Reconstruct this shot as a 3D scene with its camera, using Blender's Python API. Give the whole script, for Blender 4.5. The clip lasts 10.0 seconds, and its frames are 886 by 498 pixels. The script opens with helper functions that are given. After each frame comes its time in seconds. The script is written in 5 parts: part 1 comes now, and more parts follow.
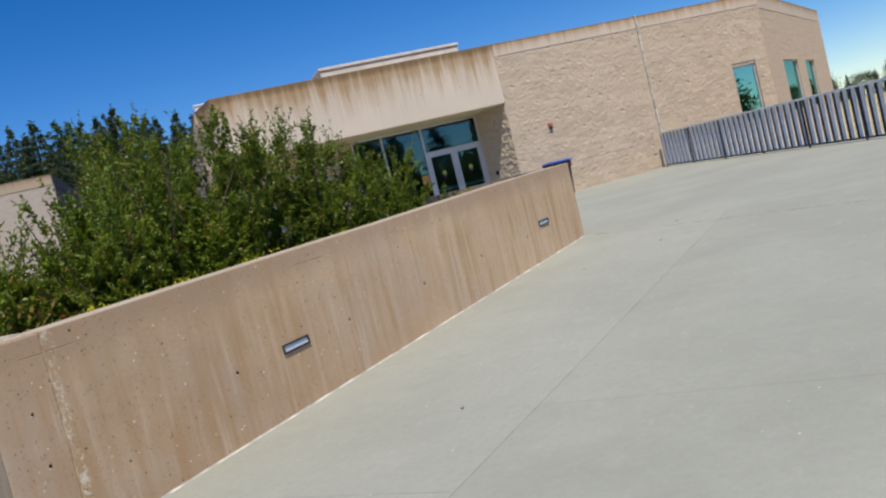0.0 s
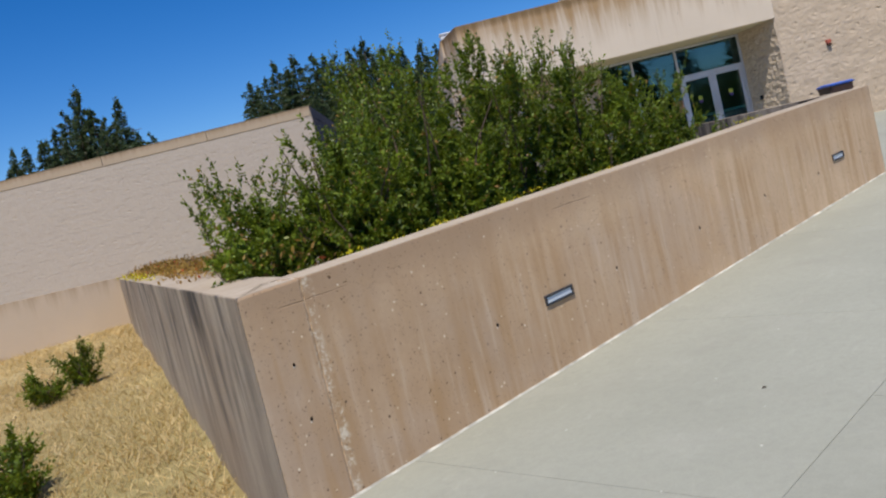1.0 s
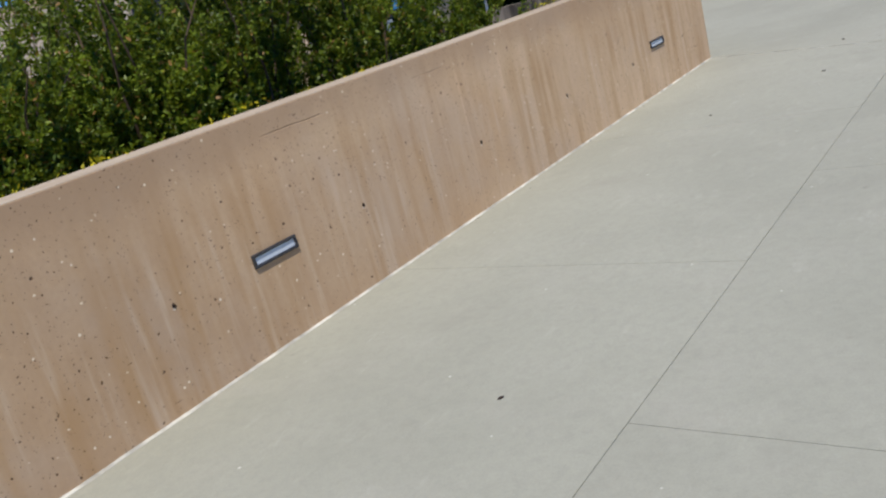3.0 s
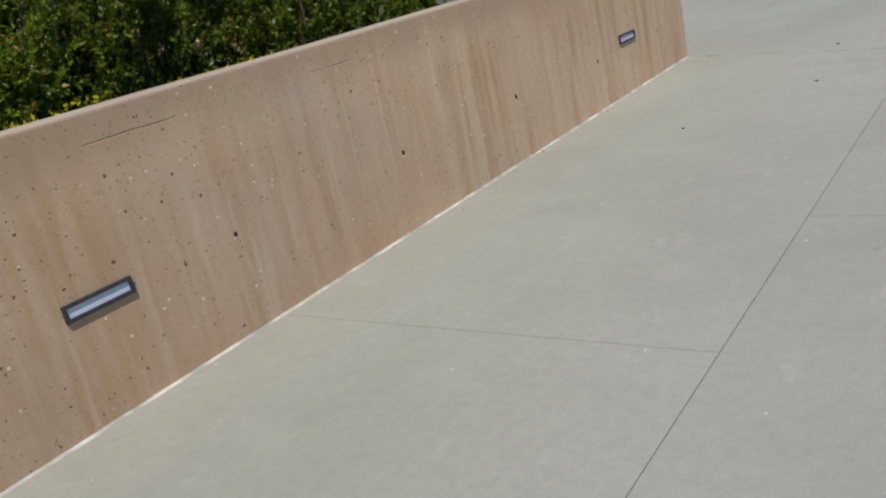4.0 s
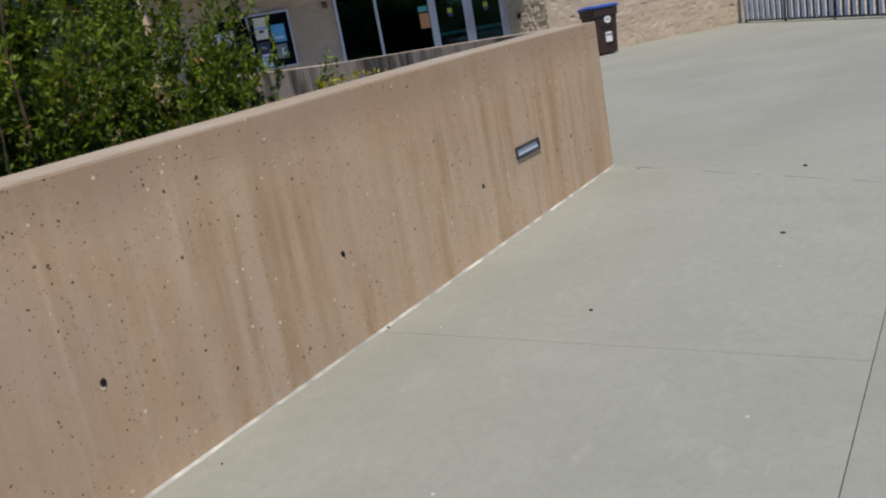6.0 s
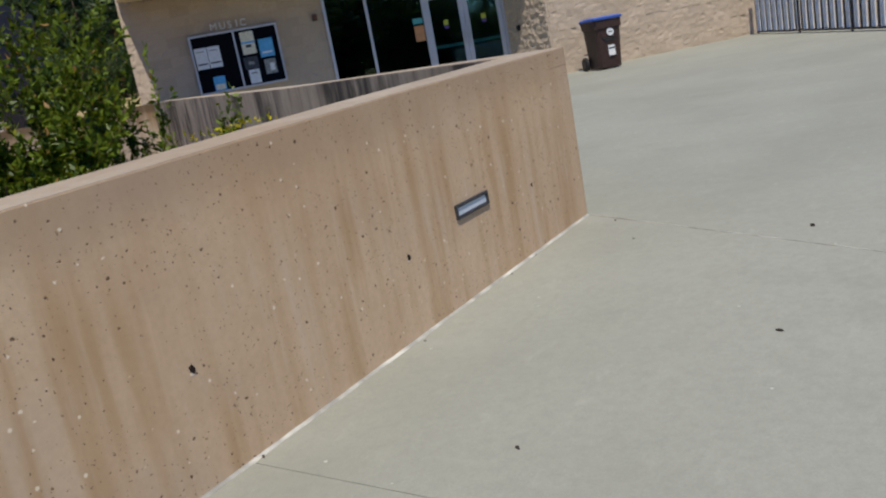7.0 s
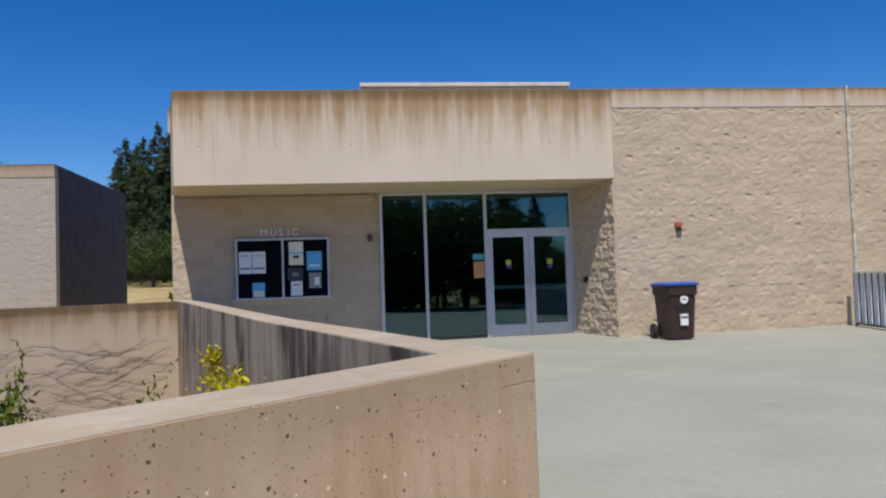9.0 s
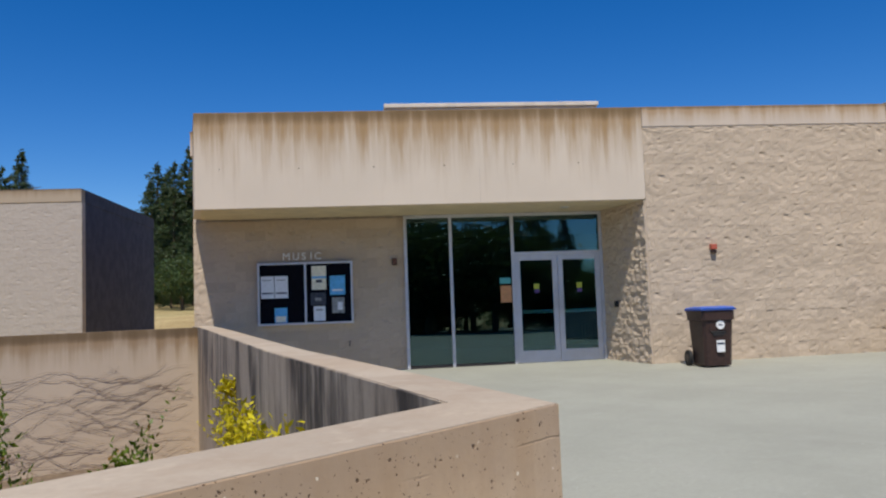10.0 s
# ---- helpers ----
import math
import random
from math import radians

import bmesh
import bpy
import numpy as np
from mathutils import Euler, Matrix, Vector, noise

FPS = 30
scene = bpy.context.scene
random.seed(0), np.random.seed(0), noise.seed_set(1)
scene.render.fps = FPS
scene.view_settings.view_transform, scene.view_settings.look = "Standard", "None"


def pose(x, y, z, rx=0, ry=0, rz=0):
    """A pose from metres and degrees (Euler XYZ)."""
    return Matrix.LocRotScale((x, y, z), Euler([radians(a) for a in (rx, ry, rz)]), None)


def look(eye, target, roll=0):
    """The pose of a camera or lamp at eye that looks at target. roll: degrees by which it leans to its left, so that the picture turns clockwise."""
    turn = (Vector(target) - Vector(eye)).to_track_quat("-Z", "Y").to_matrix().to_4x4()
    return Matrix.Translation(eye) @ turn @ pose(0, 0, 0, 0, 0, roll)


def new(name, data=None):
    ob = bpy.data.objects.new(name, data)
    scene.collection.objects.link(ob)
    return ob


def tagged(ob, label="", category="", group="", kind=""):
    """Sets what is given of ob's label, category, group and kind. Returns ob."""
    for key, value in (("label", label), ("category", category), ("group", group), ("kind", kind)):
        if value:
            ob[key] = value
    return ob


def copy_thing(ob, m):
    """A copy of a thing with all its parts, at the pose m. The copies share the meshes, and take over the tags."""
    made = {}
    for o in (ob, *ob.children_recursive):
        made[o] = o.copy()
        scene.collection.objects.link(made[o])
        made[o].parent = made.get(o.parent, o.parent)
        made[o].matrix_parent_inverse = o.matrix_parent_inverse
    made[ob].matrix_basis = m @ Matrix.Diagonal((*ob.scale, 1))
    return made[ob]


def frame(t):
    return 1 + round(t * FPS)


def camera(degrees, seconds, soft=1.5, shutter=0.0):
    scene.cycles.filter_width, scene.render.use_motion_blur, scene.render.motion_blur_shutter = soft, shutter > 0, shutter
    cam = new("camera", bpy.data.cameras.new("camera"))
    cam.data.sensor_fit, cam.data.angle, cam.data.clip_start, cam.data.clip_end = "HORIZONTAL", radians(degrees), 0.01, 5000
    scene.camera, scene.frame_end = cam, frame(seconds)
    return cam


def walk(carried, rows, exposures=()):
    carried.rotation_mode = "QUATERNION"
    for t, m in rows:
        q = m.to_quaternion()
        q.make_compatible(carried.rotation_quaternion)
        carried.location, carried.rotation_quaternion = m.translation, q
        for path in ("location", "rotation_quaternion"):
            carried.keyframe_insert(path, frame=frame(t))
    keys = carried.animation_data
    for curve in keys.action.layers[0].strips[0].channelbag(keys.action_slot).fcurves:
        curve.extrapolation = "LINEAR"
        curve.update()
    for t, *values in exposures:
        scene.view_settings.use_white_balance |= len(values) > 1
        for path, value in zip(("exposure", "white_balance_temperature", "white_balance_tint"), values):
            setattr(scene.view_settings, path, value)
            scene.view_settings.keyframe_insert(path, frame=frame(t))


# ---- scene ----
cam = camera(56.2, 10.0, soft=2.2)
PATH = [
    (0, (-7.486, -24.4, 0.718), (-6.915, -22.486, 0.603), -14.0),
    (0.5, (-7.554, -24.028, 0.805), (-7.438, -22.034, 0.702), -12.0),
    (1, (-7.573, -23.696, 0.838), (-7.582, -21.701, 0.691), -13.8),
    (1.5, (-7.377, -23.37, 0.854), (-7.433, -21.38, 0.662), -16.0),
    (2, (-7.134, -23.024, 0.849), (-7.134, -21.038, 0.615), -19.9),
    (2.5, (-6.869, -22.678, 0.857), (-6.693, -20.718, 0.501), -19.8),
    (3, (-6.526, -22.338, 0.802), (-6.316, -20.415, 0.297), -15.1),
    (3.2, (-6.437, -22.185, 0.778), (-6.217, -20.268, 0.253), -13.9),
    (4.3, (-5.825, -21.026, 0.74), (-5.508, -19.135, 0.17), -10.7),
    (4.5, (-5.723, -20.836, 0.737), (-5.334, -18.956, 0.174), -10.3),
    (5, (-5.465, -20.411, 0.769), (-5.046, -18.534, 0.22), -11.2),
    (5.5, (-5.149, -19.985, 0.815), (-4.738, -18.098, 0.293), -9.7),
    (5.7, (-5.038, -19.795, 0.83), (-4.627, -17.903, 0.329), -10.0),
    (7, (-4.176, -18.711, 0.897), (-3.808, -16.799, 0.443), -10.6),
    (7.5, (-3.788, -18.326, 0.91), (-3.436, -16.396, 0.524), -8.6),
    (8, (-3.487, -17.86, 0.943), (-3.149, -15.89, 0.857), -2.8),
    (8.5, (-3.178, -17.403, 1.032), (-2.863, -15.428, 1.052), -3.0),
    (9, (-3.019, -17.035, 1.07), (-2.775, -15.051, 1.16), -1.9),
    (9.5, (-2.945, -16.721, 1.125), (-2.75, -14.735, 1.264), -3.1),
    (10, (-2.898, -16.622, 1.124), (-2.723, -14.635, 1.269), -2.0),
]
EXPOSURES = [(0.0, 0.25), (2.6, 0.25), (4.4, -0.05), (7.5, -0.05), (8.4, 0.15), (10.0, 0.2)]
walk(cam, [(t, look(eye, target, roll)) for t, eye, target, roll in PATH], EXPOSURES)

# ---- world, sun, exposure ----
SUN = Vector((-0.115, -0.993, 1.90)).normalized()
world = bpy.data.worlds.new("sky_world")
scene.world = world
world.use_nodes = True
sky = world.node_tree.nodes.new("ShaderNodeTexSky")
sky.sky_type = "NISHITA"
sky.sun_disc = False
sky.sun_elevation = math.asin(SUN.z)
sky.sun_rotation = math.atan2(SUN.x, SUN.y)
sky.altitude, sky.air_density, sky.dust_density, sky.ozone_density = 1500, 1.0, 0.0, 4.0
deeper = world.node_tree.nodes.new("ShaderNodeHueSaturation")
deeper.inputs["Saturation"].default_value = 1.38
deeper.inputs["Hue"].default_value = 0.510
world.node_tree.links.new(sky.outputs[0], deeper.inputs["Color"])
world.node_tree.links.new(deeper.outputs[0], world.node_tree.nodes["Background"].inputs[0])
world.node_tree.nodes["Background"].inputs[1].default_value = 0.10
sun = new("sun", bpy.data.lights.new("sun", "SUN"))
sun.data.energy, sun.data.angle, sun.data.color = 4.0, radians(0.53), (1.0, 0.95, 0.87)
sun.matrix_world = look(SUN * 50, (0, 0, 0))


# ---- materials ----
class Nodes:
    """A material's node tree with short calls."""

    def __init__(self, name):
        self.material = bpy.data.materials.new(name)
        self.material.use_nodes = True
        self.tree = self.material.node_tree
        self.shader = self.tree.nodes["Principled BSDF"]
        self.coord = self.tree.nodes.new("ShaderNodeTexCoord").outputs["Object"]

    def link(self, a, b):
        self.tree.links.new(a, b)

    def put(self, socket, value):
        if hasattr(value, "is_linked"):
            self.link(value, socket)
        else:
            socket.default_value = value

    def mapped(self, scale=(1, 1, 1), turn=0.0):
        m = self.tree.nodes.new("ShaderNodeMapping")
        m.inputs["Scale"].default_value = scale
        if turn:
            r = self.tree.nodes.new("ShaderNodeVectorRotate")
            r.rotation_type = "Z_AXIS"
            r.inputs["Angle"].default_value = turn
            self.link(self.coord, r.inputs["Vector"])
            self.link(r.outputs[0], m.inputs["Vector"])
        else:
            self.link(self.coord, m.inputs["Vector"])
        return m.outputs[0]

    def noise(self, scale, detail=4.0, rough=0.55, vector=None):
        k = self.tree.nodes.new("ShaderNodeTexNoise")
        k.inputs["Scale"].default_value, k.inputs["Detail"].default_value, k.inputs["Roughness"].default_value = scale, detail, rough
        self.link(vector or self.coord, k.inputs["Vector"])
        return k.outputs["Fac"]

    def cells(self, scale, vector=None):
        k = self.tree.nodes.new("ShaderNodeTexVoronoi")
        k.inputs["Scale"].default_value = scale
        self.link(vector or self.coord, k.inputs["Vector"])
        return k.outputs["Distance"], k.outputs["Color"]

    def ramp(self, value, lo, hi, a=0.0, b=1.0):
        k = self.tree.nodes.new("ShaderNodeMapRange")
        k.interpolation_type = "SMOOTHSTEP"
        for i, v in enumerate((value, lo, hi, a, b)):
            self.put(k.inputs[i], v)
        return k.outputs[0]

    def calc(self, op, a, b=0.0):
        k = self.tree.nodes.new("ShaderNodeMath")
        k.operation = op
        self.put(k.inputs[0], a)
        self.put(k.inputs[1], b)
        return k.outputs[0]

    def mix(self, fac, a, b, kind="MIX"):
        k = self.tree.nodes.new("ShaderNodeMix")
        k.data_type, k.blend_type = "RGBA", kind
        self.put(k.inputs[0], fac)
        for socket, v in ((k.inputs[6], a), (k.inputs[7], b)):
            self.put(socket, (*v, 1.0) if isinstance(v, tuple) and len(v) == 3 else v)
        return k.outputs[2]

    def height(self):
        s = self.tree.nodes.new("ShaderNodeSeparateXYZ")
        self.link(self.coord, s.inputs[0])
        return s.outputs[2]

    def chance(self):
        return self.tree.nodes.new("ShaderNodeObjectInfo").outputs["Random"]

    def island(self):
        return self.tree.nodes.new("ShaderNodeNewGeometry").outputs["Random Per Island"]

    def done(self, colour, rough=0.8, bump=None, strength=0.3, distance=0.01, metal=0.0, spec=0.4):
        s = self.shader
        self.put(s.inputs["Base Color"], (*colour, 1.0) if isinstance(colour, tuple) and len(colour) == 3 else colour)
        self.put(s.inputs["Roughness"], rough)
        s.inputs["Metallic"].default_value = metal
        s.inputs["Specular IOR Level"].default_value = spec
        if bump is not None:
            k = self.tree.nodes.new("ShaderNodeBump")
            k.inputs["Strength"].default_value, k.inputs["Distance"].default_value = strength, distance
            self.link(bump, k.inputs["Height"])
            self.link(k.outputs[0], s.inputs["Normal"])
        return self.material


def plain(name, colour, rough=0.5, metal=0.0, vary=0.12, scale=9.0, spec=0.4):
    k = Nodes(name)
    dark = tuple(c * (1 - vary) for c in colour)
    light = tuple(min(1.0, c * (1 + vary)) for c in colour)
    f = k.ramp(k.noise(scale, 5), 0.3, 0.7)
    g = k.noise(scale * 9, 3)
    return k.done(k.mix(f, dark, light), k.ramp(g, 0.2, 0.8, rough * 0.85, min(1, rough * 1.15)), g, 0.06, 0.002, metal, spec)


def cast_concrete(name, turn, light, dark, grime, grime_amount, pits=True, fine_runs=7.5, crack=None):
    """Board-smooth cast concrete with run-off streaks, bug holes and mottling."""
    k = Nodes(name)
    broad = k.ramp(k.noise(0.9, 5, 0.6), 0.3, 0.72)
    col = k.mix(broad, dark, light)
    warm = k.ramp(k.noise(0.55, 3, 0.5, k.mapped((1, 1, 1.7), turn + 0.7)), 0.45, 0.7, 0.0, 0.45)
    col = k.mix(warm, col, (dark[0] * 1.02, dark[1] * 0.90, dark[2] * 0.78))
    fine = k.noise(38, 6, 0.65)
    col = k.mix(k.ramp(fine, 0.25, 0.8, 0.0, 0.30), col, tuple(c * 0.72 for c in dark))
    runs = k.noise(1.0, 5, 0.6, k.mapped((fine_runs, fine_runs, 0.42 if pits else 0.75), turn))
    mask = k.ramp(runs, 0.42, 0.78) if pits else k.ramp(runs, 0.42, 0.62)
    if not pits:
        mask = k.calc("MULTIPLY", mask, k.ramp(k.noise(1.0, 4, 0.6, k.mapped((1.1, 1.1, 0.5), turn)), 0.36, 0.58, 0.35, 1.0))
        mask = k.calc("MULTIPLY", mask, k.ramp(k.calc("ADD", k.height(), k.noise(2.0, 3)), -0.4, 1.0, 0.18, 1.0))
        soot = k.ramp(k.noise(1.0, 6, 0.7, k.mapped((9, 9, 1.1), turn)), 0.46, 0.70, 0.0, 0.55)
        soot = k.calc("MULTIPLY", soot, k.ramp(k.height(), -0.7, 0.5, 0.30, 1.0))
        col = k.mix(k.calc("MULTIPLY", soot, grime_amount), col, grime)
    col = k.mix(k.calc("MULTIPLY", mask, grime_amount), col, grime)
    pale = k.ramp(k.noise(1.0, 4, 0.6, k.mapped((11, 11, 0.5), turn + 1.0)), 0.56, 0.75, 0.0, 0.26)
    col = k.mix(pale, col, tuple(min(1, c * 1.25) for c in light))
    bump = k.calc("MULTIPLY", fine, 0.35)
    if pits:
        way = k.tree.nodes.new("ShaderNodeVectorMath")
        way.operation = "DOT_PRODUCT"
        k.link(k.coord, way.inputs[0])
        way.inputs[1].default_value = (-0.738, -0.675, 0.0)
        run = k.calc("SUBTRACT", way.outputs["Value"], 11.045)
        # height below the sloping top
        under = k.calc("SUBTRACT", k.calc("SUBTRACT", 0.80, k.calc("MULTIPLY", run, 0.031)), k.height())
        # the wall turns darker brown towards its outer end, in patches
        outer_end = k.calc("MULTIPLY", k.ramp(run, 3.6, 7.6, 0.0, 0.55), k.ramp(k.noise(1.4, 5, 0.6), 0.25, 0.65, 0.45, 1.0))
        col = k.mix(outer_end, col, (0.335, 0.213, 0.122))
        grey = k.ramp(k.noise(0.8, 4, 0.6, k.mapped((1, 1, 1.2), 1.3)), 0.46, 0.66, 0.0, 0.30)
        col = k.mix(grey, col, (0.47, 0.385, 0.315))
        # ochre run-off, in bundles, that starts below the upper third
        slim = k.noise(1.0, 2.5, 0.55, k.mapped((11, 11, 0.9), turn))
        bundle = k.ramp(k.noise(1.0, 3, 0.5, k.mapped((1.9, 1.9, 0.6), turn + 0.4)), 0.34, 0.58, 0.20, 1.15)
        ochre = k.calc("MULTIPLY", k.calc("MULTIPLY", k.ramp(slim, 0.42, 0.72), bundle), k.ramp(under, 0.05, 0.45, 0.20, 0.62))
        col = k.mix(ochre, col, (0.425, 0.262, 0.125))
        wash = k.calc("MULTIPLY", k.ramp(k.noise(1.0, 4, 0.6, k.mapped((10, 10, 0.8), turn + 2.0)), 0.54, 0.72, 0.0, 0.36), k.ramp(under, 0.25, 0.6))
        col = k.mix(wash, col, (0.66, 0.55, 0.43))
        # a dark tide under the top, in patches
        tide = k.calc("MULTIPLY", k.ramp(k.calc("ADD", under, k.calc("MULTIPLY", k.noise(2.6, 5, 0.65), 0.30)), 0.16, 0.42, 1.0, 0.0), 0.52)
        col = k.mix(tide, col, (0.36, 0.245, 0.155))
        crowd = k.calc("ADD", k.ramp(k.noise(2.6, 4, 0.65), 0.30, 0.70, 0.22, 0.72), k.calc("ADD", k.ramp(run, 6.2, 8.3, 0.0, 0.16), k.ramp(run, 0.4, 3.4, 0.16, 0.02)))
        crowd = k.calc("ADD", crowd, k.ramp(under, 0.15, 0.55, 0.10, 0.0))
        hole = None
        wobble = k.tree.nodes.new("ShaderNodeVectorMath")
        wobble.operation = "ADD"
        k.link(k.coord, wobble.inputs[0])
        jitter = k.tree.nodes.new("ShaderNodeTexNoise")
        jitter.inputs["Scale"].default_value = 60
        k.link(k.coord, jitter.inputs["Vector"])
        shrink = k.tree.nodes.new("ShaderNodeVectorMath")
        shrink.operation = "SCALE"
        shrink.inputs["Scale"].default_value = 0.018
        k.link(jitter.outputs["Color"], shrink.inputs[0])
        k.link(shrink.outputs[0], wobble.inputs[1])
        ragged = wobble.outputs[0]
        for scale, lo, hi, choose in ((9, 0.03, 0.10, 0.60), (15, 0.05, 0.15, 0.53), (34, 0.07, 0.21, 0.54), (70, 0.08, 0.26, 0.52)):
            dist, cell = k.cells(scale, ragged)
            pick = k.ramp(k.calc("ADD", cell, k.calc("MULTIPLY", k.calc("SUBTRACT", crowd, 0.5), 0.95)), choose, choose + 0.04)
            size = k.ramp(k.noise(scale * 0.7, 1), 0.35, 0.7, lo, hi)
            spot = k.calc("MULTIPLY", k.ramp(k.calc("DIVIDE", dist, size), 0.6, 1.0, 1.0, 0.0), pick)
            hole = spot if hole is None else k.calc("MAXIMUM", hole, spot)
        col = k.mix(k.calc("MULTIPLY", hole, 0.86), col, (0.095, 0.052, 0.030))
        for scale, lo, hi, choose in ((9, 0.05, 0.09, 0.57), (17, 0.06, 0.12, 0.60)):
            d2, c2 = k.cells(scale, k.mapped((1.3, 1.0, 1.1)) if scale == 9 else ragged)
            chip = k.calc("MULTIPLY", k.ramp(d2, lo, hi, 1.0, 0.0), k.ramp(c2, choose, choose + 0.03))
            col = k.mix(k.calc("MULTIPLY", chip, 0.85), col, (0.84, 0.72, 0.54))
        salt_at = k.calc("ABSOLUTE", k.calc("SUBTRACT", k.calc("ADD", run, k.calc("MULTIPLY", k.calc("SUBTRACT", k.noise(3.0, 4, 0.65), 0.5), 0.10)), 8.20))
        salt = k.calc("MULTIPLY", k.ramp(salt_at, 0.008, 0.05, 1.0, 0.0), k.ramp(k.noise(17, 5, 0.75), 0.46, 0.62))
        col = k.mix(k.calc("MULTIPLY", salt, 0.85), col, (0.74, 0.66, 0.52))
        bump = k.calc("SUBTRACT", bump, hole)
    if crack:
        # a wandering cold joint just under the sloping top
        dot = k.tree.nodes.new("ShaderNodeVectorMath")
        dot.operation = "DOT_PRODUCT"
        k.link(k.coord, dot.inputs[0])
        dot.inputs[1].default_value = crack[:3]
        level = k.calc("ADD", dot.outputs["Value"], k.calc("MULTIPLY", k.calc("SUBTRACT", k.noise(2.3, 4, 0.6), 0.5), 0.05))
        away = k.calc("ABSOLUTE", k.calc("SUBTRACT", level, crack[3]))
        line = k.calc("MULTIPLY", k.ramp(away, 0.0012, 0.005, 1.0, 0.0), k.ramp(k.noise(1.6, 3), 0.50, 0.62))
        col = k.mix(k.calc("MULTIPLY", line, 0.5), col, tuple(c * 0.3 for c in dark))
        bump = k.calc("SUBTRACT", bump, line)
    return k.done(col, 0.85, bump, 0.5, 0.006, 0, 0.25)


def paving(name, tone=1.0):
    """Broom-finished concrete; tone scales its base colours."""
    k = Nodes(name)
    broad = k.ramp(k.noise(0.55, 6, 0.6), 0.3, 0.7)
    col = k.mix(broad, tuple(c * tone for c in (0.315, 0.314, 0.253)), tuple(c * tone for c in (0.372, 0.371, 0.301)))
    patch = k.ramp(k.noise(3.1, 5, 0.65), 0.52, 0.72, 0, 0.35)
    col = k.mix(patch, col, (0.38, 0.37, 0.305))
    mid = k.noise(22, 6, 0.7)
    col = k.mix(k.ramp(mid, 0.35, 0.75, 0, 0.35), col, (0.25, 0.25, 0.205))
    smear = k.ramp(k.noise(1.3, 5, 0.65, k.mapped((1, 2.2, 1), 0.8)), 0.5, 0.75, 0, 0.3)
    col = k.mix(smear, col, (0.40, 0.385, 0.33))
    grain = k.noise(120, 5, 0.7)
    col = k.mix(k.ramp(grain, 0.3, 0.75, 0, 0.32), col, (0.22, 0.22, 0.19))
    dist, cell = k.cells(7)
    fleck = k.calc("MULTIPLY", k.ramp(dist, 0.035, 0.06, 1, 0), k.ramp(cell, 0.6, 0.66))
    col = k.mix(k.calc("MULTIPLY", fleck, 0.75), col, (0.62, 0.60, 0.54))
    d2, c2 = k.cells(2.6, k.mapped((1, 1.2, 1)))
    dirt = k.calc("MULTIPLY", k.ramp(d2, 0.02, 0.06, 1, 0), k.ramp(c2, 0.55, 0.6))
    col = k.mix(k.calc("MULTIPLY", dirt, 0.4), col, (0.2, 0.18, 0.15))
    wear = k.ramp(k.noise(9, 6, 0.75, k.mapped((1, 0.4, 1), 0.75)), 0.56, 0.74, 0, 0.30)
    col = k.mix(wear, col, (0.46, 0.445, 0.385))
    stain = k.ramp(k.noise(1.9, 5, 0.7), 0.55, 0.72, 0, 0.30)
    col = k.mix(stain, col, (0.26, 0.255, 0.21))
    return k.done(col, 0.8, grain, 0.25, 0.004, 0, 0.3)


def split_block(name, base, shift):
    """Split-faced concrete block: each block a little different, with coarse grit."""
    k = Nodes(name)
    tone = k.mix(k.chance(), tuple(c * 0.86 for c in base), tuple(min(1, c * 1.08) for c in base))
    tone = k.mix(k.calc("MULTIPLY", k.island(), 0.25), tone, shift)
    broad = k.ramp(k.noise(6, 6, 0.65), 0.35, 0.7, 0, 0.4)
    tone = k.mix(broad, tone, shift)
    grit = k.noise(60, 6, 0.75)
    tone = k.mix(k.ramp(grit, 0.3, 0.8, 0, 0.25), tone, tuple(c * 0.6 for c in base))
    return k.done(tone, 0.92, k.calc("ADD", k.noise(14, 6, 0.7), k.calc("MULTIPLY", grit, 0.3)), 0.40, 0.008, 0, 0.2)


def stained_fascia(name, bottom, top, clean, stain, reach):
    """Pale cast concrete with brown run-off that hangs from its upper edge."""
    k = Nodes(name)
    z = k.ramp(k.height(), bottom, top)
    col = k.mix(k.ramp(k.noise(0.8, 5), 0.3, 0.7), tuple(c * 0.94 for c in clean), clean)
    col = k.mix(k.ramp(k.noise(50, 5, 0.7), 0.3, 0.8, 0, 0.2), col, tuple(c * 0.75 for c in clean))
    runs = k.noise(1.0, 5, 0.62, k.mapped((5.5, 5.5, 0.42)))
    slim = k.noise(1.0, 3, 0.6, k.mapped((17, 17, 0.65)))
    run = k.calc("ADD", k.calc("MULTIPLY", runs, 0.8), k.calc("MULTIPLY", slim, 0.2))
    amount = k.ramp(k.calc("ADD", z, k.calc("MULTIPLY", k.calc("SUBTRACT", run, 0.5), 2.3)), 1.0 - reach, 1.45)
    col = k.mix(k.calc("MULTIPLY", amount, 0.9), col, stain)
    band = k.ramp(k.calc("ADD", z, k.calc("MULTIPLY", k.calc("SUBTRACT", runs, 0.5), 0.7)), 0.70, 1.05)
    col = k.mix(k.calc("MULTIPLY", band, 0.72), col, stain)
    rim = k.ramp(k.calc("ADD", z, k.calc("MULTIPLY", runs, 0.10)), 0.985, 1.06)
    col = k.mix(k.calc("MULTIPLY", rim, 0.85), col, tuple(c * 0.45 for c in stain))
    return k.done(col, 0.85, k.noise(40, 6, 0.65), 0.25, 0.005, 0, 0.25)


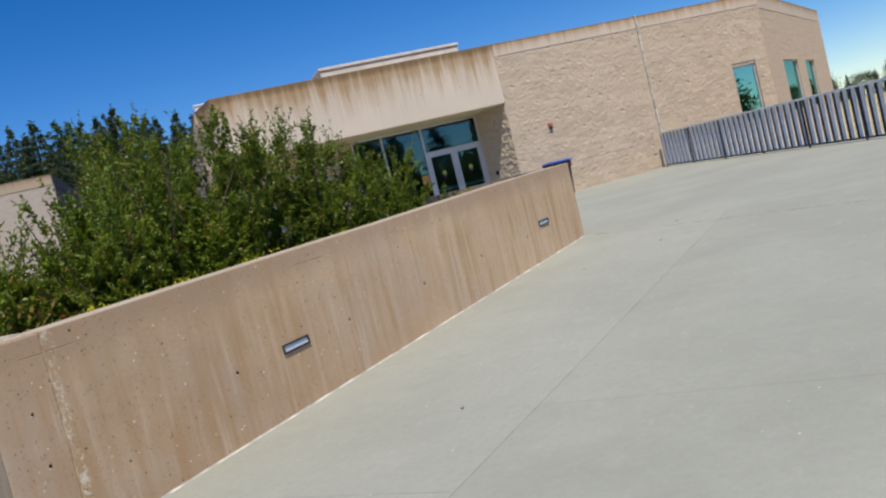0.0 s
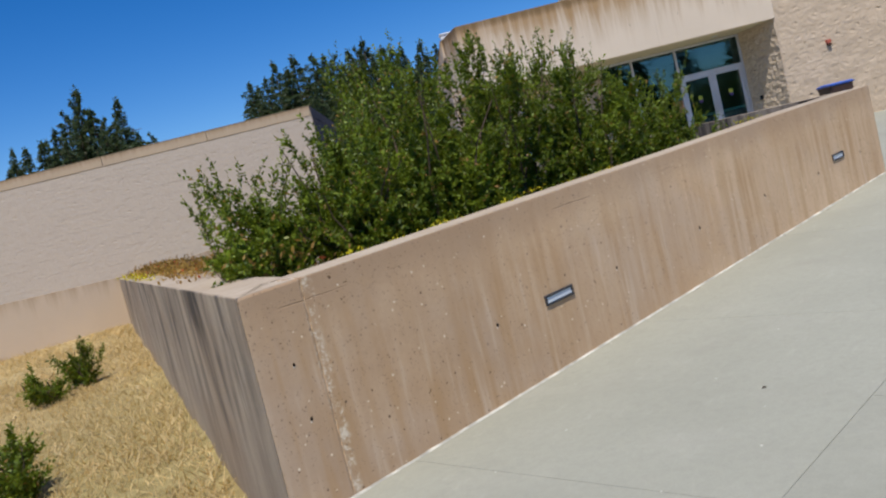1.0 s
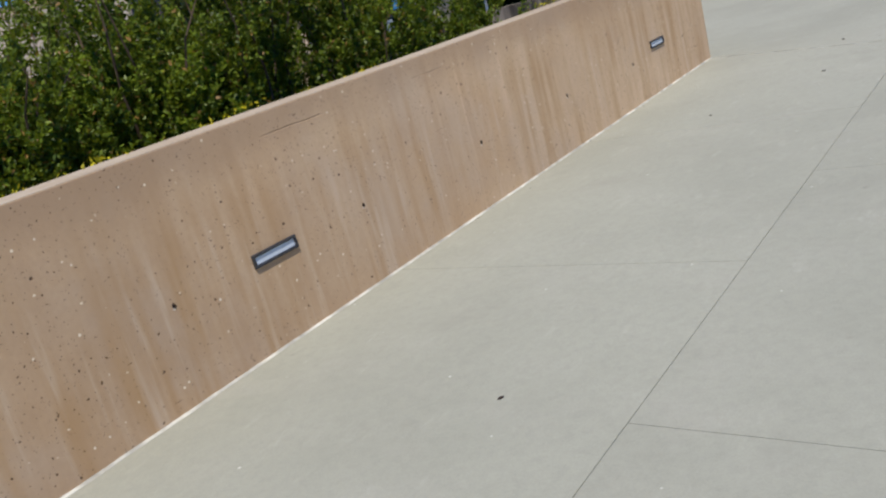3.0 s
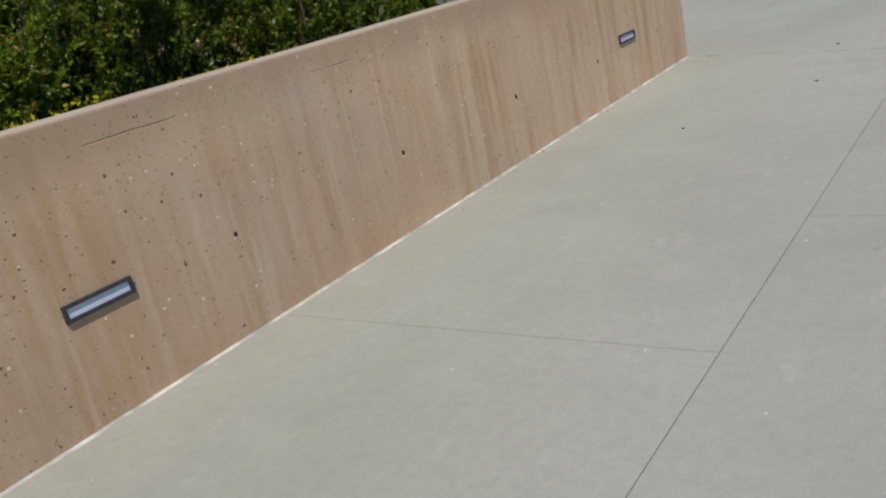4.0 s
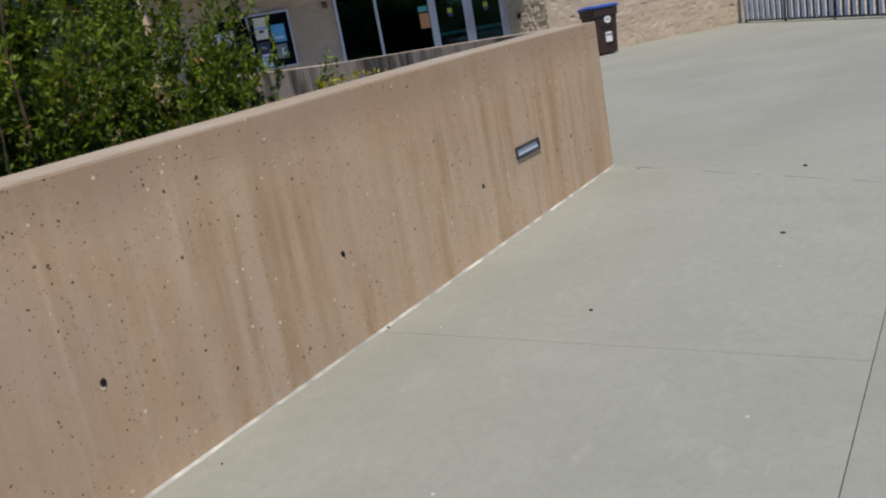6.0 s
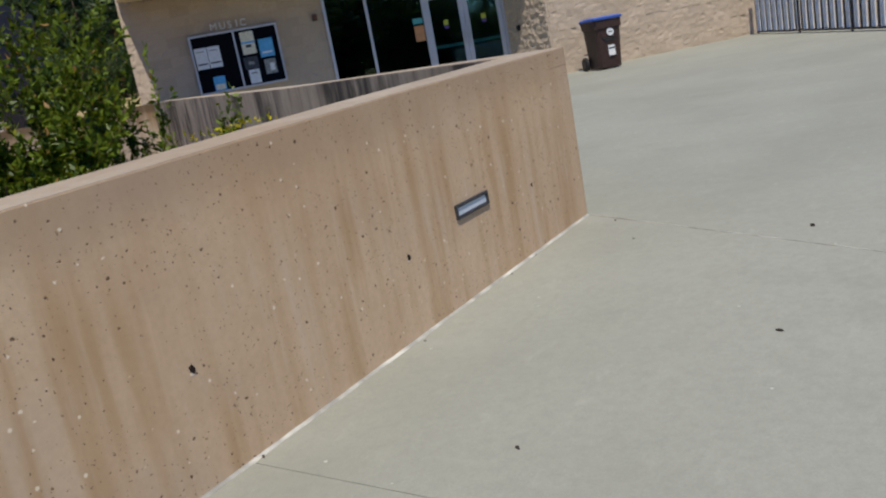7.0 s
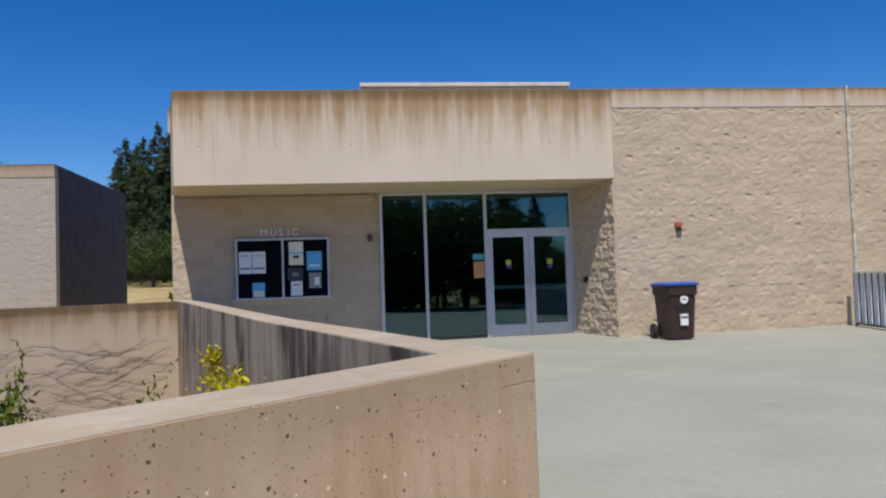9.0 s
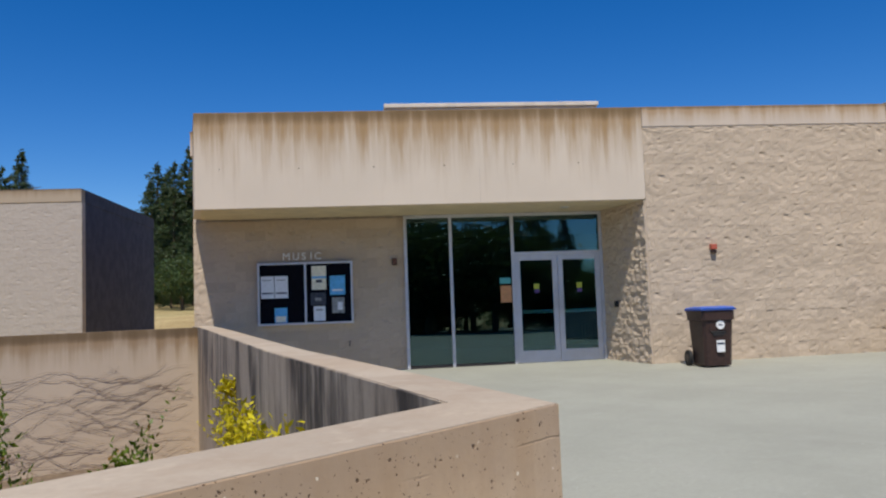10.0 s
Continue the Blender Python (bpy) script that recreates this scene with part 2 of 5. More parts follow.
PARAPET_TURN = -math.atan2(0.675, 0.738)
M_PARAPET = cast_concrete("tan_cast_concrete", PARAPET_TURN, (0.69, 0.512, 0.338), (0.565, 0.396, 0.247), (0.43, 0.262, 0.128), 0.45, True, 6.0, (-0.0225, -0.0206, 1.0, 1.026))
M_CAP = cast_concrete("pale_cap_concrete", 0.3, (0.50, 0.415, 0.312), (0.41, 0.333, 0.248), (0.34, 0.25, 0.17), 0.35, False, 5.0)
M_STREAKED = cast_concrete("black_streaked_concrete", 1.85, (0.54, 0.45, 0.335), (0.40, 0.325, 0.24), (0.055, 0.046, 0.038), 0.92, False, 3.1)
M_RETAIN = stained_fascia("retaining_wall_concrete", 0.10, 0.88, (0.61, 0.49, 0.36), (0.34, 0.225, 0.12), 0.85)
M_PAVING = paving("grey_paving_concrete")
# slightly darker tone for the strips away from the parapet
M_PAVING_DARKER = paving("darker_grey_paving_concrete", 0.955)
M_FASCIA = stained_fascia("stained_fascia_concrete", 3.05, 4.8, (0.65, 0.550, 0.437), (0.35, 0.222, 0.105), 0.85)
M_COPING = stained_fascia("stained_coping_concrete", 4.30, 4.80, (0.60, 0.50, 0.40), (0.40, 0.265, 0.145), 0.9)
M_HALLCOPING = stained_fascia("pale_stained_coping_concrete", 4.72, 5.12, (0.42, 0.335, 0.245), (0.28, 0.205, 0.13), 0.8)
M_BLOCK = split_block("split_face_block", (0.56, 0.452, 0.338), (0.46, 0.356, 0.252))
M_BLOCK_PALE = split_block("pale_split_face_block", (0.480, 0.420, 0.362), (0.40, 0.345, 0.290))
M_PALEBOX = plain("pale_roof_box_paint", (0.66, 0.58, 0.48), 0.85, 0, 0.10, 3, 0.2)
M_MORTAR = plain("mortar", (0.50, 0.42, 0.34), 0.95, 0, 0.15, 12, 0.2)
M_SOFFIT = plain("cream_soffit_paint", (0.58, 0.49, 0.32), 0.7, 0, 0.08, 3)
M_ALU = plain("pale_anodised_aluminium", (0.62, 0.62, 0.65), 0.42, 0.35, 0.05, 4)
M_DARKMETAL = plain("dark_bronze_metal", (0.05, 0.045, 0.045), 0.45, 0.5, 0.2, 12)
M_ROOF = plain("roof_membrane", (0.35, 0.33, 0.30), 0.9, 0, 0.2, 2)
# dark blue-grey holds the shade of the hall side turned from the sun
M_SHADEWALL = plain("dark_blue_grey_shaded_stucco", (0.075, 0.075, 0.095), 0.9, 0, 0.18, 3, 0.2)
# low tone that holds the dimness of the rooms behind the glass
M_DARKROOM = plain("dim_interior_shade", (0.15, 0.185, 0.19), 0.9, 0, 0.2, 1)
M_PUSHBAR = plain("pale_teal_push_bar", (0.45, 0.75, 0.72), 0.4, 0, 0.05, 10)
M_RAIL = plain("galvanised_slat_metal", (0.80, 0.80, 0.80), 0.5, 0.1, 0.10, 6)
# near-black colour for the shaded sides between the pale slats
M_SLATSHADE = plain("dark_slat_side_shade", (0.03, 0.033, 0.045), 0.6, 0.1, 0.15, 6)
M_BROWNPLASTIC = plain("dark_brown_plastic", (0.045, 0.024, 0.019), 0.5, 0, 0.2, 14)
M_BLUEPLASTIC = plain("royal_blue_plastic", (0.035, 0.11, 0.46), 0.4, 0, 0.1, 10)
M_BLACK = plain("black_rubber", (0.02, 0.02, 0.02), 0.75, 0, 0.2, 30)
M_WHITE = plain("white_label_paper", (0.78, 0.78, 0.76), 0.6, 0, 0.06, 20)
M_RED = plain("red_alarm_plastic", (0.42, 0.10, 0.06), 0.4, 0, 0.1, 20)
M_RUST = plain("rust_brown_metal", (0.16, 0.075, 0.05), 0.7, 0, 0.3, 30)
M_LENS = plain("frosted_lamp_glass", (0.62, 0.68, 0.74), 0.25, 0, 0.05, 30)
M_LAMPFRAME = plain("blackened_lamp_metal", (0.06, 0.06, 0.065), 0.5, 0.4, 0.2, 40)
M_SOIL = plain("planter_soil", (0.17, 0.125, 0.085), 0.95, 0, 0.35, 8, 0.1)
M_JOINT = plain("dark_joint_filler", (0.13, 0.125, 0.11), 0.95, 0, 0.2, 20)
M_FOIL = plain("pale_joint_sealant", (0.47, 0.45, 0.39), 0.85, 0, 0.35, 7, 0.2)
M_CREASE = plain("worn_crease_concrete", (0.41, 0.40, 0.35), 0.9, 0, 0.5, 5, 0.2)
M_JOINTFILL = plain("tan_joint_filler", (0.52, 0.38, 0.25), 0.9, 0, 0.4, 15, 0.2)
M_CHIP = plain("fresh_chipped_concrete", (0.70, 0.60, 0.47), 0.9, 0, 0.15, 60, 0.2)
# near-black colour gives the tie holes their inner shade
M_HOLE = plain("tie_hole_shadow_concrete", (0.035, 0.025, 0.02), 0.95, 0, 0.2, 30, 0.1)
M_DEADLEAF = plain("dark_dead_leaf", (0.045, 0.032, 0.025), 0.8, 0, 0.3, 60, 0.2)
M_BARK = plain("grey_brown_bark", (0.11, 0.08, 0.055), 0.9, 0, 0.35, 14, 0.15)
M_VINE = plain("dry_vine_stem", (0.27, 0.215, 0.18), 0.9, 0, 0.3, 20, 0.15)


def glass(name, tint, clear, shine):
    k = Nodes(name)
    t = k.tree
    gloss, pass_on, fres, blend = (t.nodes.new("ShaderNodeBsdf" + n) if n in ("Glossy", "Transparent") else t.nodes.new(n)
                                   for n in ("Glossy", "Transparent", "ShaderNodeFresnel", "ShaderNodeMixShader"))
    gloss.inputs["Color"].default_value = (*shine, 1)
    gloss.inputs["Roughness"].default_value = 0.012
    pass_on.inputs["Color"].default_value = (*tint, 1)
    fres.inputs["IOR"].default_value = clear
    k.link(fres.outputs[0], blend.inputs[0])
    k.link(pass_on.outputs[0], blend.inputs[1])
    k.link(gloss.outputs[0], blend.inputs[2])
    k.link(blend.outputs[0], t.nodes["Material Output"].inputs["Surface"])
    return k.material


M_GLASS = glass("dark_tinted_glass", (0.34, 0.46, 0.47), 2.1, (0.55, 0.84, 0.88))
M_DOORGLASS = glass("door_glass", (0.66, 0.80, 0.80), 1.9, (0.55, 0.84, 0.88))
M_TEALGLASS = glass("teal_reflective_glass", (0.12, 0.25, 0.26), 7.0, (0.42, 0.85, 0.80))


def foliage(name, dark, light, dry):
    """Leaves: each island its own green, a few dry, a little light shining through."""
    k = Nodes(name)
    pick = k.island()
    col = k.mix(pick, dark, light)
    col = k.mix(k.ramp(k.noise(1.6, 3), 0.52, 0.75, 0, 0.6), col, tuple(c * 1.5 for c in light))
    col = k.mix(k.ramp(pick, 0.955, 0.965), col, dry)
    k.done(col, 0.46, None, spec=0.28)
    thin = k.tree.nodes.new("ShaderNodeBsdfTranslucent")
    both = k.tree.nodes.new("ShaderNodeMixShader")
    both.inputs[0].default_value = 0.28
    k.link(k.mix(0.5, col, (light[0] * 2.2, light[1] * 1.9, light[2] * 0.9)), thin.inputs["Color"])
    k.link(k.shader.outputs[0], both.inputs[1])
    k.link(thin.outputs[0], both.inputs[2])
    k.link(both.outputs[0], k.tree.nodes["Material Output"].inputs["Surface"])
    return k.material


M_LEAF = foliage("shrub_leaf", (0.024, 0.054, 0.007), (0.178, 0.240, 0.020), (0.30, 0.17, 0.05))
M_LEAF_YELLOW = foliage("yellow_leaf", (0.30, 0.27, 0.012), (0.66, 0.58, 0.02), (0.14, 0.18, 0.02))
M_LEAF_RED = foliage("rusty_groundcover_leaf", (0.18, 0.10, 0.03), (0.34, 0.22, 0.05), (0.40, 0.09, 0.03))
M_NEEDLE = foliage("conifer_needles", (0.022, 0.040, 0.020), (0.085, 0.125, 0.055), (0.11, 0.09, 0.05))
M_BROADLEAF = foliage("broad_tree_leaf", (0.028, 0.052, 0.018), (0.080, 0.120, 0.038), (0.12, 0.11, 0.04))
M_STRAW = foliage("dry_straw", (0.38, 0.29, 0.14), (0.60, 0.48, 0.26), (0.26, 0.19, 0.09))


def meadow(name):
    k = Nodes(name)
    col = k.mix(k.ramp(k.noise(0.35, 5, 0.6), 0.3, 0.7), (0.42, 0.31, 0.145), (0.56, 0.44, 0.22))
    col = k.mix(k.ramp(k.noise(5, 6, 0.7), 0.40, 0.68, 0, 0.7), col, (0.22, 0.145, 0.06))
    col = k.mix(k.ramp(k.noise(0.06, 3, 0.6), 0.5, 0.65, 0, 0.45), col, (0.20, 0.21, 0.08))
    return k.done(col, 0.95, k.noise(30, 5, 0.75), 0.8, 0.03, 0, 0.1)


M_MEADOW = meadow("dry_meadow")


# ---- mesh helpers ----
def bm_box(x0, x1, y0, y1, z0, z1, bevel=0.0, into=None):
    bm = into or bmesh.new()
    made = bmesh.ops.create_cube(bm, size=1.0)["verts"]
    for v in made:
        v.co = Vector((x0 + (v.co.x + 0.5) * (x1 - x0), y0 + (v.co.y + 0.5) * (y1 - y0), z0 + (v.co.z + 0.5) * (z1 - z0)))
    if bevel:
        edges = list({e for v in made for e in v.link_edges})
        bmesh.ops.bevel(bm, geom=edges, offset=bevel, segments=2, affect="EDGES", profile=0.6)
    return bm


def bm_prism(plan, tops, bottoms, bevel=0.0):
    """A solid over a plan outline, with its own top and bottom height at each corner."""
    bm = bmesh.new()
    up = [bm.verts.new((p[0], p[1], z)) for p, z in zip(plan, tops)]
    low = [bm.verts.new((p[0], p[1], z)) for p, z in zip(plan, bottoms)]
    bm.faces.new(up)
    bm.faces.new(low[::-1])
    n = len(plan)
    for i in range(n):
        bm.faces.new((up[i - 1], low[i - 1], low[i], up[i]))
    bmesh.ops.recalc_face_normals(bm, faces=bm.faces)
    if bevel:
        rim = [e for e in bm.edges if e.verts[0] in up and e.verts[1] in up]
        posts = [e for e in bm.edges if (e.verts[0] in up) != (e.verts[1] in up)]
        bmesh.ops.bevel(bm, geom=rim + posts, offset=bevel, segments=2, affect="EDGES", profile=0.6)
    return bm


def bm_tube(points, radii, sides=6, into=None):
    bm = into or bmesh.new()
    rings = []
    for i, p in enumerate(points):
        p = Vector(p)
        way = (Vector(points[min(i + 1, len(points) - 1)]) - Vector(points[max(i - 1, 0)])).normalized()
        side = way.orthogonal().normalized()
        over = way.cross(side)
        rings.append([bm.verts.new(p + radii[i] * (math.cos(a) * side + math.sin(a) * over)) for a in (2 * math.pi * s / sides for s in range(sides))])
    for a, b in zip(rings, rings[1:]):
        for s in range(sides):
            bm.faces.new((a[s], a[(s + 1) % sides], b[(s + 1) % sides], b[s]))
    bm.faces.new(rings[0][::-1])
    bm.faces.new(rings[-1])
    return bm


def bm_disc(centre, axis, radius, depth, sides=16, into=None):
    c, a = Vector(centre), Vector(axis).normalized()
    return bm_tube([c - a * depth / 2, c + a * depth / 2], [radius, radius], sides, into)


def mesh_of(name, bm):
    data = bpy.data.meshes.new(name)
    bm.to_mesh(data)
    bm.free()
    return data


def raw_mesh(name, verts, faces_per, material, smooth=False):
    """A mesh of loose faces of equal size from an array of corners."""
    verts = np.asarray(verts, dtype=np.float32).reshape(-1, 3)
    n = len(verts) // faces_per
    data = bpy.data.meshes.new(name)
    data.vertices.add(len(verts))
    data.vertices.foreach_set("co", verts.ravel())
    data.loops.add(n * faces_per)
    data.loops.foreach_set("vertex_index", np.arange(n * faces_per, dtype=np.int32))
    data.polygons.add(n)
    data.polygons.foreach_set("loop_start", np.arange(0, n * faces_per, faces_per, dtype=np.int32))
    data.polygons.foreach_set("loop_total", np.full(n, faces_per, dtype=np.int32))
    data.update()
    data.validate()
    data.materials.append(material)
    return data


def part(name, shape, material, parent=None, label=""):
    """Links a bmesh or a mesh as one object under its thing or part."""
    data = mesh_of(name, shape) if isinstance(shape, bmesh.types.BMesh) else shape
    if material and not data.materials:
        data.materials.append(material)
    ob = new(name, data)
    if parent:
        ob.parent = parent
        if parent.parent is None:
            ob.matrix_parent_inverse = parent.matrix_basis.inverted()
    if label:
        tagged(ob, label)
    return ob


def thing(name, label, category, group="", kind="", at=(0, 0, 0)):
    ob = new(name)
    ob.location = at
    ob.empty_display_size = 0.2
    bpy.context.view_layer.update()
    return tagged(ob, label, category, group, kind)


def structure(name, shape, material, label, category):
    return tagged(part(name, shape, material), label, category, "", "structure")


# ---- plan ----
A = Vector((-2.286, -13.863, 0))          # outer corner of the parapet
ALONG = Vector((-0.7379, -0.6749, 0))     # down the ramp, along the parapet
BEHIND = Vector((-0.6749, 0.7379, 0))     # from the ramp into the planter


def pu(u, off, z=0.0):
    p = A + ALONG * u + BEHIND * off
    return Vector((p.x, p.y, z))


def ramp_z(x, y):
    return -0.25 - 0.0475 * ((Vector((x, y, 0)) - A).dot(ALONG))


def plaza_z(x, y):
    return -0.02 + 0.012 * x + 0.0150 * y


def cross2(p, r, q, s):
    """Where the plan lines p + a r and q + b s meet."""
    den = r.x * s.y - r.y * s.x
    a = ((q.x - p.x) * s.y - (q.y - p.y) * s.x) / den
    return Vector((p.x + a * r.x, p.y + a * r.y, 0))


def step_between(rows, w):
    for (a, za), (b, zb) in zip(rows, rows[1:]):
        if w <= b:
            return za + (zb - za) * (w - a) / (b - a)
    return rows[-1][1]


LENGTH = 8.60
PARAPET_T, RETURN_T = 0.36, 0.31
RETURN_WAY = Vector((-0.2640, 0.9645, 0))
RETURN_IN = Vector((-0.9645, -0.2640, 0))
RETURN_L = 14.35
NEAR = pu(LENGTH, 0)
FAR_LEFT = Vector((-14.18, -6.87, 0))
SIDE_WAY = (FAR_LEFT - NEAR).normalized()
SIDE_IN = Vector((SIDE_WAY.y, -SIDE_WAY.x, 0))
BACK_START = Vector((-5.98, -1.55, 0))
BACK_WAY = (FAR_LEFT - BACK_START).normalized()
BACK_OUT = Vector((BACK_WAY.y, -BACK_WAY.x, 0))
if BACK_OUT.y < 0:
    BACK_OUT = -BACK_OUT
BACK_TOP = [(0, 0.955), (3.6, 0.94), (7.8, 0.69), (9.8, 0.61), (12, 0.65), (30, 0.68)]
RETURN_TOP = [(0, 0.795), (2.0, 0.808), (4.4, 0.822), (6.0, 0.848), (7.6, 0.875), (10, 0.918), (12.7, 0.955), (14.4, 0.962)]


PARAPET_TOP = [(0, 0.797), (1.7, 0.758), (2.7, 0.725), (4.6, 0.660), (5.7, 0.630), (9.5, 0.514)]


def cap_z(u):
    return step_between(PARAPET_TOP, u)


# ---- ground ----
def soft(a, b, v):
    v = min(1.0, max(0.0, (v - a) / (b - a)))
    return v * v * (3 - 2 * v)


def ground_z(x, y):
    p = Vector((x, y, 0))
    s = (p - Vector((-9.0, -18.5, 0))).dot(SIDE_WAY)
    slope = -0.95 + 0.045 * max(-6.0, min(14.0, s))
    low = -1.35
    off = (p - A).dot(BEHIND)
    z = low + (slope - low) * soft(-0.6, 0.4, off) * soft(1.0, 0.25, (p - NEAR).dot(SIDE_IN))
    behind = (p - BACK_START).dot(BACK_OUT)
    z = z + (0.25 - z) * soft(0.05, 1.5, behind) * max(soft(-2.0, 1.0, (p - BACK_START).dot(BACK_WAY)), soft(4.0, 12.0, y))
    z += (soft(10, 70, y) * 2.3 + soft(60, 130, y) * 1.6) * soft(40, -20, x)
    if y > 130:
        z += (y - 130) * 0.02 * soft(40, -20, x)
    return z + 0.05 * noise.noise(Vector((x * 0.4, y * 0.4, 0))) * (1 if y > -30 else 0.5)


def ground_sheet():
    def axis(lo, hi, centre_lo, centre_hi, fine, coarse):
        line = list(np.arange(centre_lo, centre_hi + 0.01, fine))
        step, v = coarse, centre_lo
        while v > lo:
            v -= step
            step *= 1.35
            line.insert(0, v)
        step, v = coarse, centre_hi
        while v < hi:
            v += step
            step *= 1.35
            line.append(v)
        return line

    xs = axis(-1500, 1500, -26, 22, 0.8, 1.5)
    ys = axis(-1500, 1500, -34, 24, 0.8, 1.5)
    bm = bmesh.new()
    grid = [[bm.verts.new((x, y, ground_z(x, y))) for x in xs] for y in ys]
    for j in range(len(ys) - 1):
        for i in range(len(xs) - 1):
            bm.faces.new((grid[j][i], grid[j][i + 1], grid[j + 1][i + 1], grid[j + 1][i]))
    for f in bm.faces:
        f.smooth = True
    return bm


structure("ground", ground_sheet(), M_MEADOW, "dry golden meadow ground sloping round the campus", "ground")

# ---- ramp and plaza ----
def bm_slab(plan, surface, thick=0.22, bevel=0.0015):
    tops = [surface(p.x, p.y) for p in plan]
    return bm_prism([(p.x, p.y) for p in plan], tops, [z - thick for z in tops], bevel)


ramp = thing("ramp", "grey concrete ramp with thin sawn joints beside the parapet", "ramp", "", "structure")
CREASE_WAY = Vector((0.59, -0.81, 0))


def crease_u(off):
    q = cross2(A, CREASE_WAY, pu(0, off), ALONG)
    return (q - A).dot(ALONG)


part("joint_bed", bm_prism([(p.x, p.y) for p in (pu(0.0, 0.0), pu(20, 0.0), pu(20, -8.2), pu(crease_u(-8.2), -8.2))],
                           [ramp_z(p.x, p.y) - 0.012 for p in (pu(0, 0), pu(20, 0), pu(20, -8.2), pu(crease_u(-8.2), -8.2))],
                           [-2.2] * 4), M_JOINT, ramp, "dark joint filler under the slabs")
GAP = 0.0016


def seam(base, u):
    return 0.0 if base == 0 else base + 0.030 - 0.012 * u


strips = [(0.0, -2.05, (0.56, 2.94, 5.42, 7.79, 10.2, 12.6, 15.0, 17.4)), (-2.05, -4.10, (1.70, 4.22, 6.72, 9.2, 11.6, 14.0, 16.4)),
          (-4.10, -6.15, (0.56, 2.97, 5.38, 7.79, 10.2, 12.6, 15.0, 17.4)), (-6.15, -8.2, (-1.0, 1.6, 4.16, 6.6, 9.0, 11.4, 13.8, 16.2))]
for near_off, far_off, cuts in strips:
    c0, c1 = crease_u(near_off) + 0.006, crease_u(far_off) + 0.006
    edges = [c for c in cuts if c > max(c0, c1) + 0.4]
    marks = [None] + edges + [19.6]
    for a, b in zip(marks, marks[1:]):
        a0, a1 = (c0, c1) if a is None else (a + GAP, a + GAP)
        b -= GAP
        plan = [pu(a0, seam(near_off, a0) - GAP), pu(b, seam(near_off, b) - GAP), pu(b, seam(far_off, b) + GAP), pu(a1, seam(far_off, a1) + GAP)]
        part("slab", bm_slab(plan, ramp_z), M_PAVING if near_off == 0 else M_PAVING_DARKER, ramp)

plaza = thing("plaza", "broad pale grey concrete plaza before the entrance", "plaza", "", "structure")
plan = [A, A + CREASE_WAY * 10.2, Vector((4.4, -21.5, 0)), Vector((7.35, -1.50, 0)), Vector((2.24, -1.50, 0)), Vector((2.0, 0.02, 0)), Vector((-6.05, 0.02, 0)), A + RETURN_WAY * 13.9]
part("slab", bm_slab(plan, plaza_z, 0.3, 0.0), M_PAVING, plaza)

crack_way = Vector((0.325, -0.945, 0))
across = Vector((0.945, 0.325, 0)) * 0.002
for k in range(8):
    a, b = A + crack_way * (0.03 + 0.5 * k), A + crack_way * (0.53 + 0.5 * k)
    strip = [a - across, b - across, b + across, a + across]
    tops = [ramp_z(p.x, p.y) for p in strip]
    part("slab_joint", bm_prism([(p.x, p.y) for p in strip], [h + 0.003 for h in tops], [h - 0.02 for h in tops]), M_CREASE, plaza, "faint worn crease where the ramp meets the plaza")

court = thing("lower_court", "wide pale concrete court beside and below the ramp", "pavement", "", "structure")
plan = [pu(9.5, -0.6), pu(21, -0.6), Vector((-45, -75, 0)), Vector((60, -75, 0)), Vector((60, -22, 0)), Vector((4.4, -21.6, 0)), pu(-5, -8.0)]
part("slab", bm_slab(plan, lambda x, y: -1.22, 0.3, 0.0), M_PAVING, court)

# ---- walls round the planter ----
inner_corner = cross2(A + BEHIND * PARAPET_T, ALONG, A + RETURN_IN * RETURN_T, RETURN_WAY)
near_inner = cross2(A + BEHIND * PARAPET_T, ALONG, NEAR + SIDE_IN * PARAPET_T, SIDE_WAY)


def u_of(p):
    return (p - A).dot(ALONG)


def ribbon(start_out, start_in, out0, in0, way, tops, cuts, bottom, lift=0.0, inset=0.0, thick=None, bevel=0.0, head=0.0, first_in=None):
    """A long wall whose top follows a profile; its first end may be mitred."""
    bm = bmesh.new()
    rows = []
    for i, w in enumerate(cuts):
        po = start_out + way * head if i == 0 else out0 + way * w
        pi = start_in + way * head if i == 0 else in0 + way * w
        side = (pi - po).normalized() * inset
        po, pi = po + side, pi - side
        z = step_between(tops, w) + lift
        zb = bottom if thick is None else z - thick
        zi = z if first_in is None or i else first_in + lift
        rows.append([bm.verts.new((po.x, po.y, z)), bm.verts.new((pi.x, pi.y, zi)), bm.verts.new((pi.x, pi.y, zb)), bm.verts.new((po.x, po.y, zb))])
    for a, b in zip(rows, rows[1:]):
        for k in range(4):
            bm.faces.new((a[k], a[(k + 1) % 4], b[(k + 1) % 4], b[k]))
    bm.faces.new(rows[0])
    bm.faces.new(rows[-1][::-1])
    bmesh.ops.recalc_face_normals(bm, faces=bm.faces)
    if bevel:
        edges = [e for a, b in zip(rows, rows[1:]) for k in (0, 1) for e in a[k].link_edges if e.other_vert(a[k]) is b[k]]
        edges += [e for e in rows[0][0].link_edges if e.other_vert(rows[0][0]) is rows[0][3]]
        bmesh.ops.bevel(bm, geom=edges, offset=bevel, segments=2, affect="EDGES", profile=0.6)
    return bm


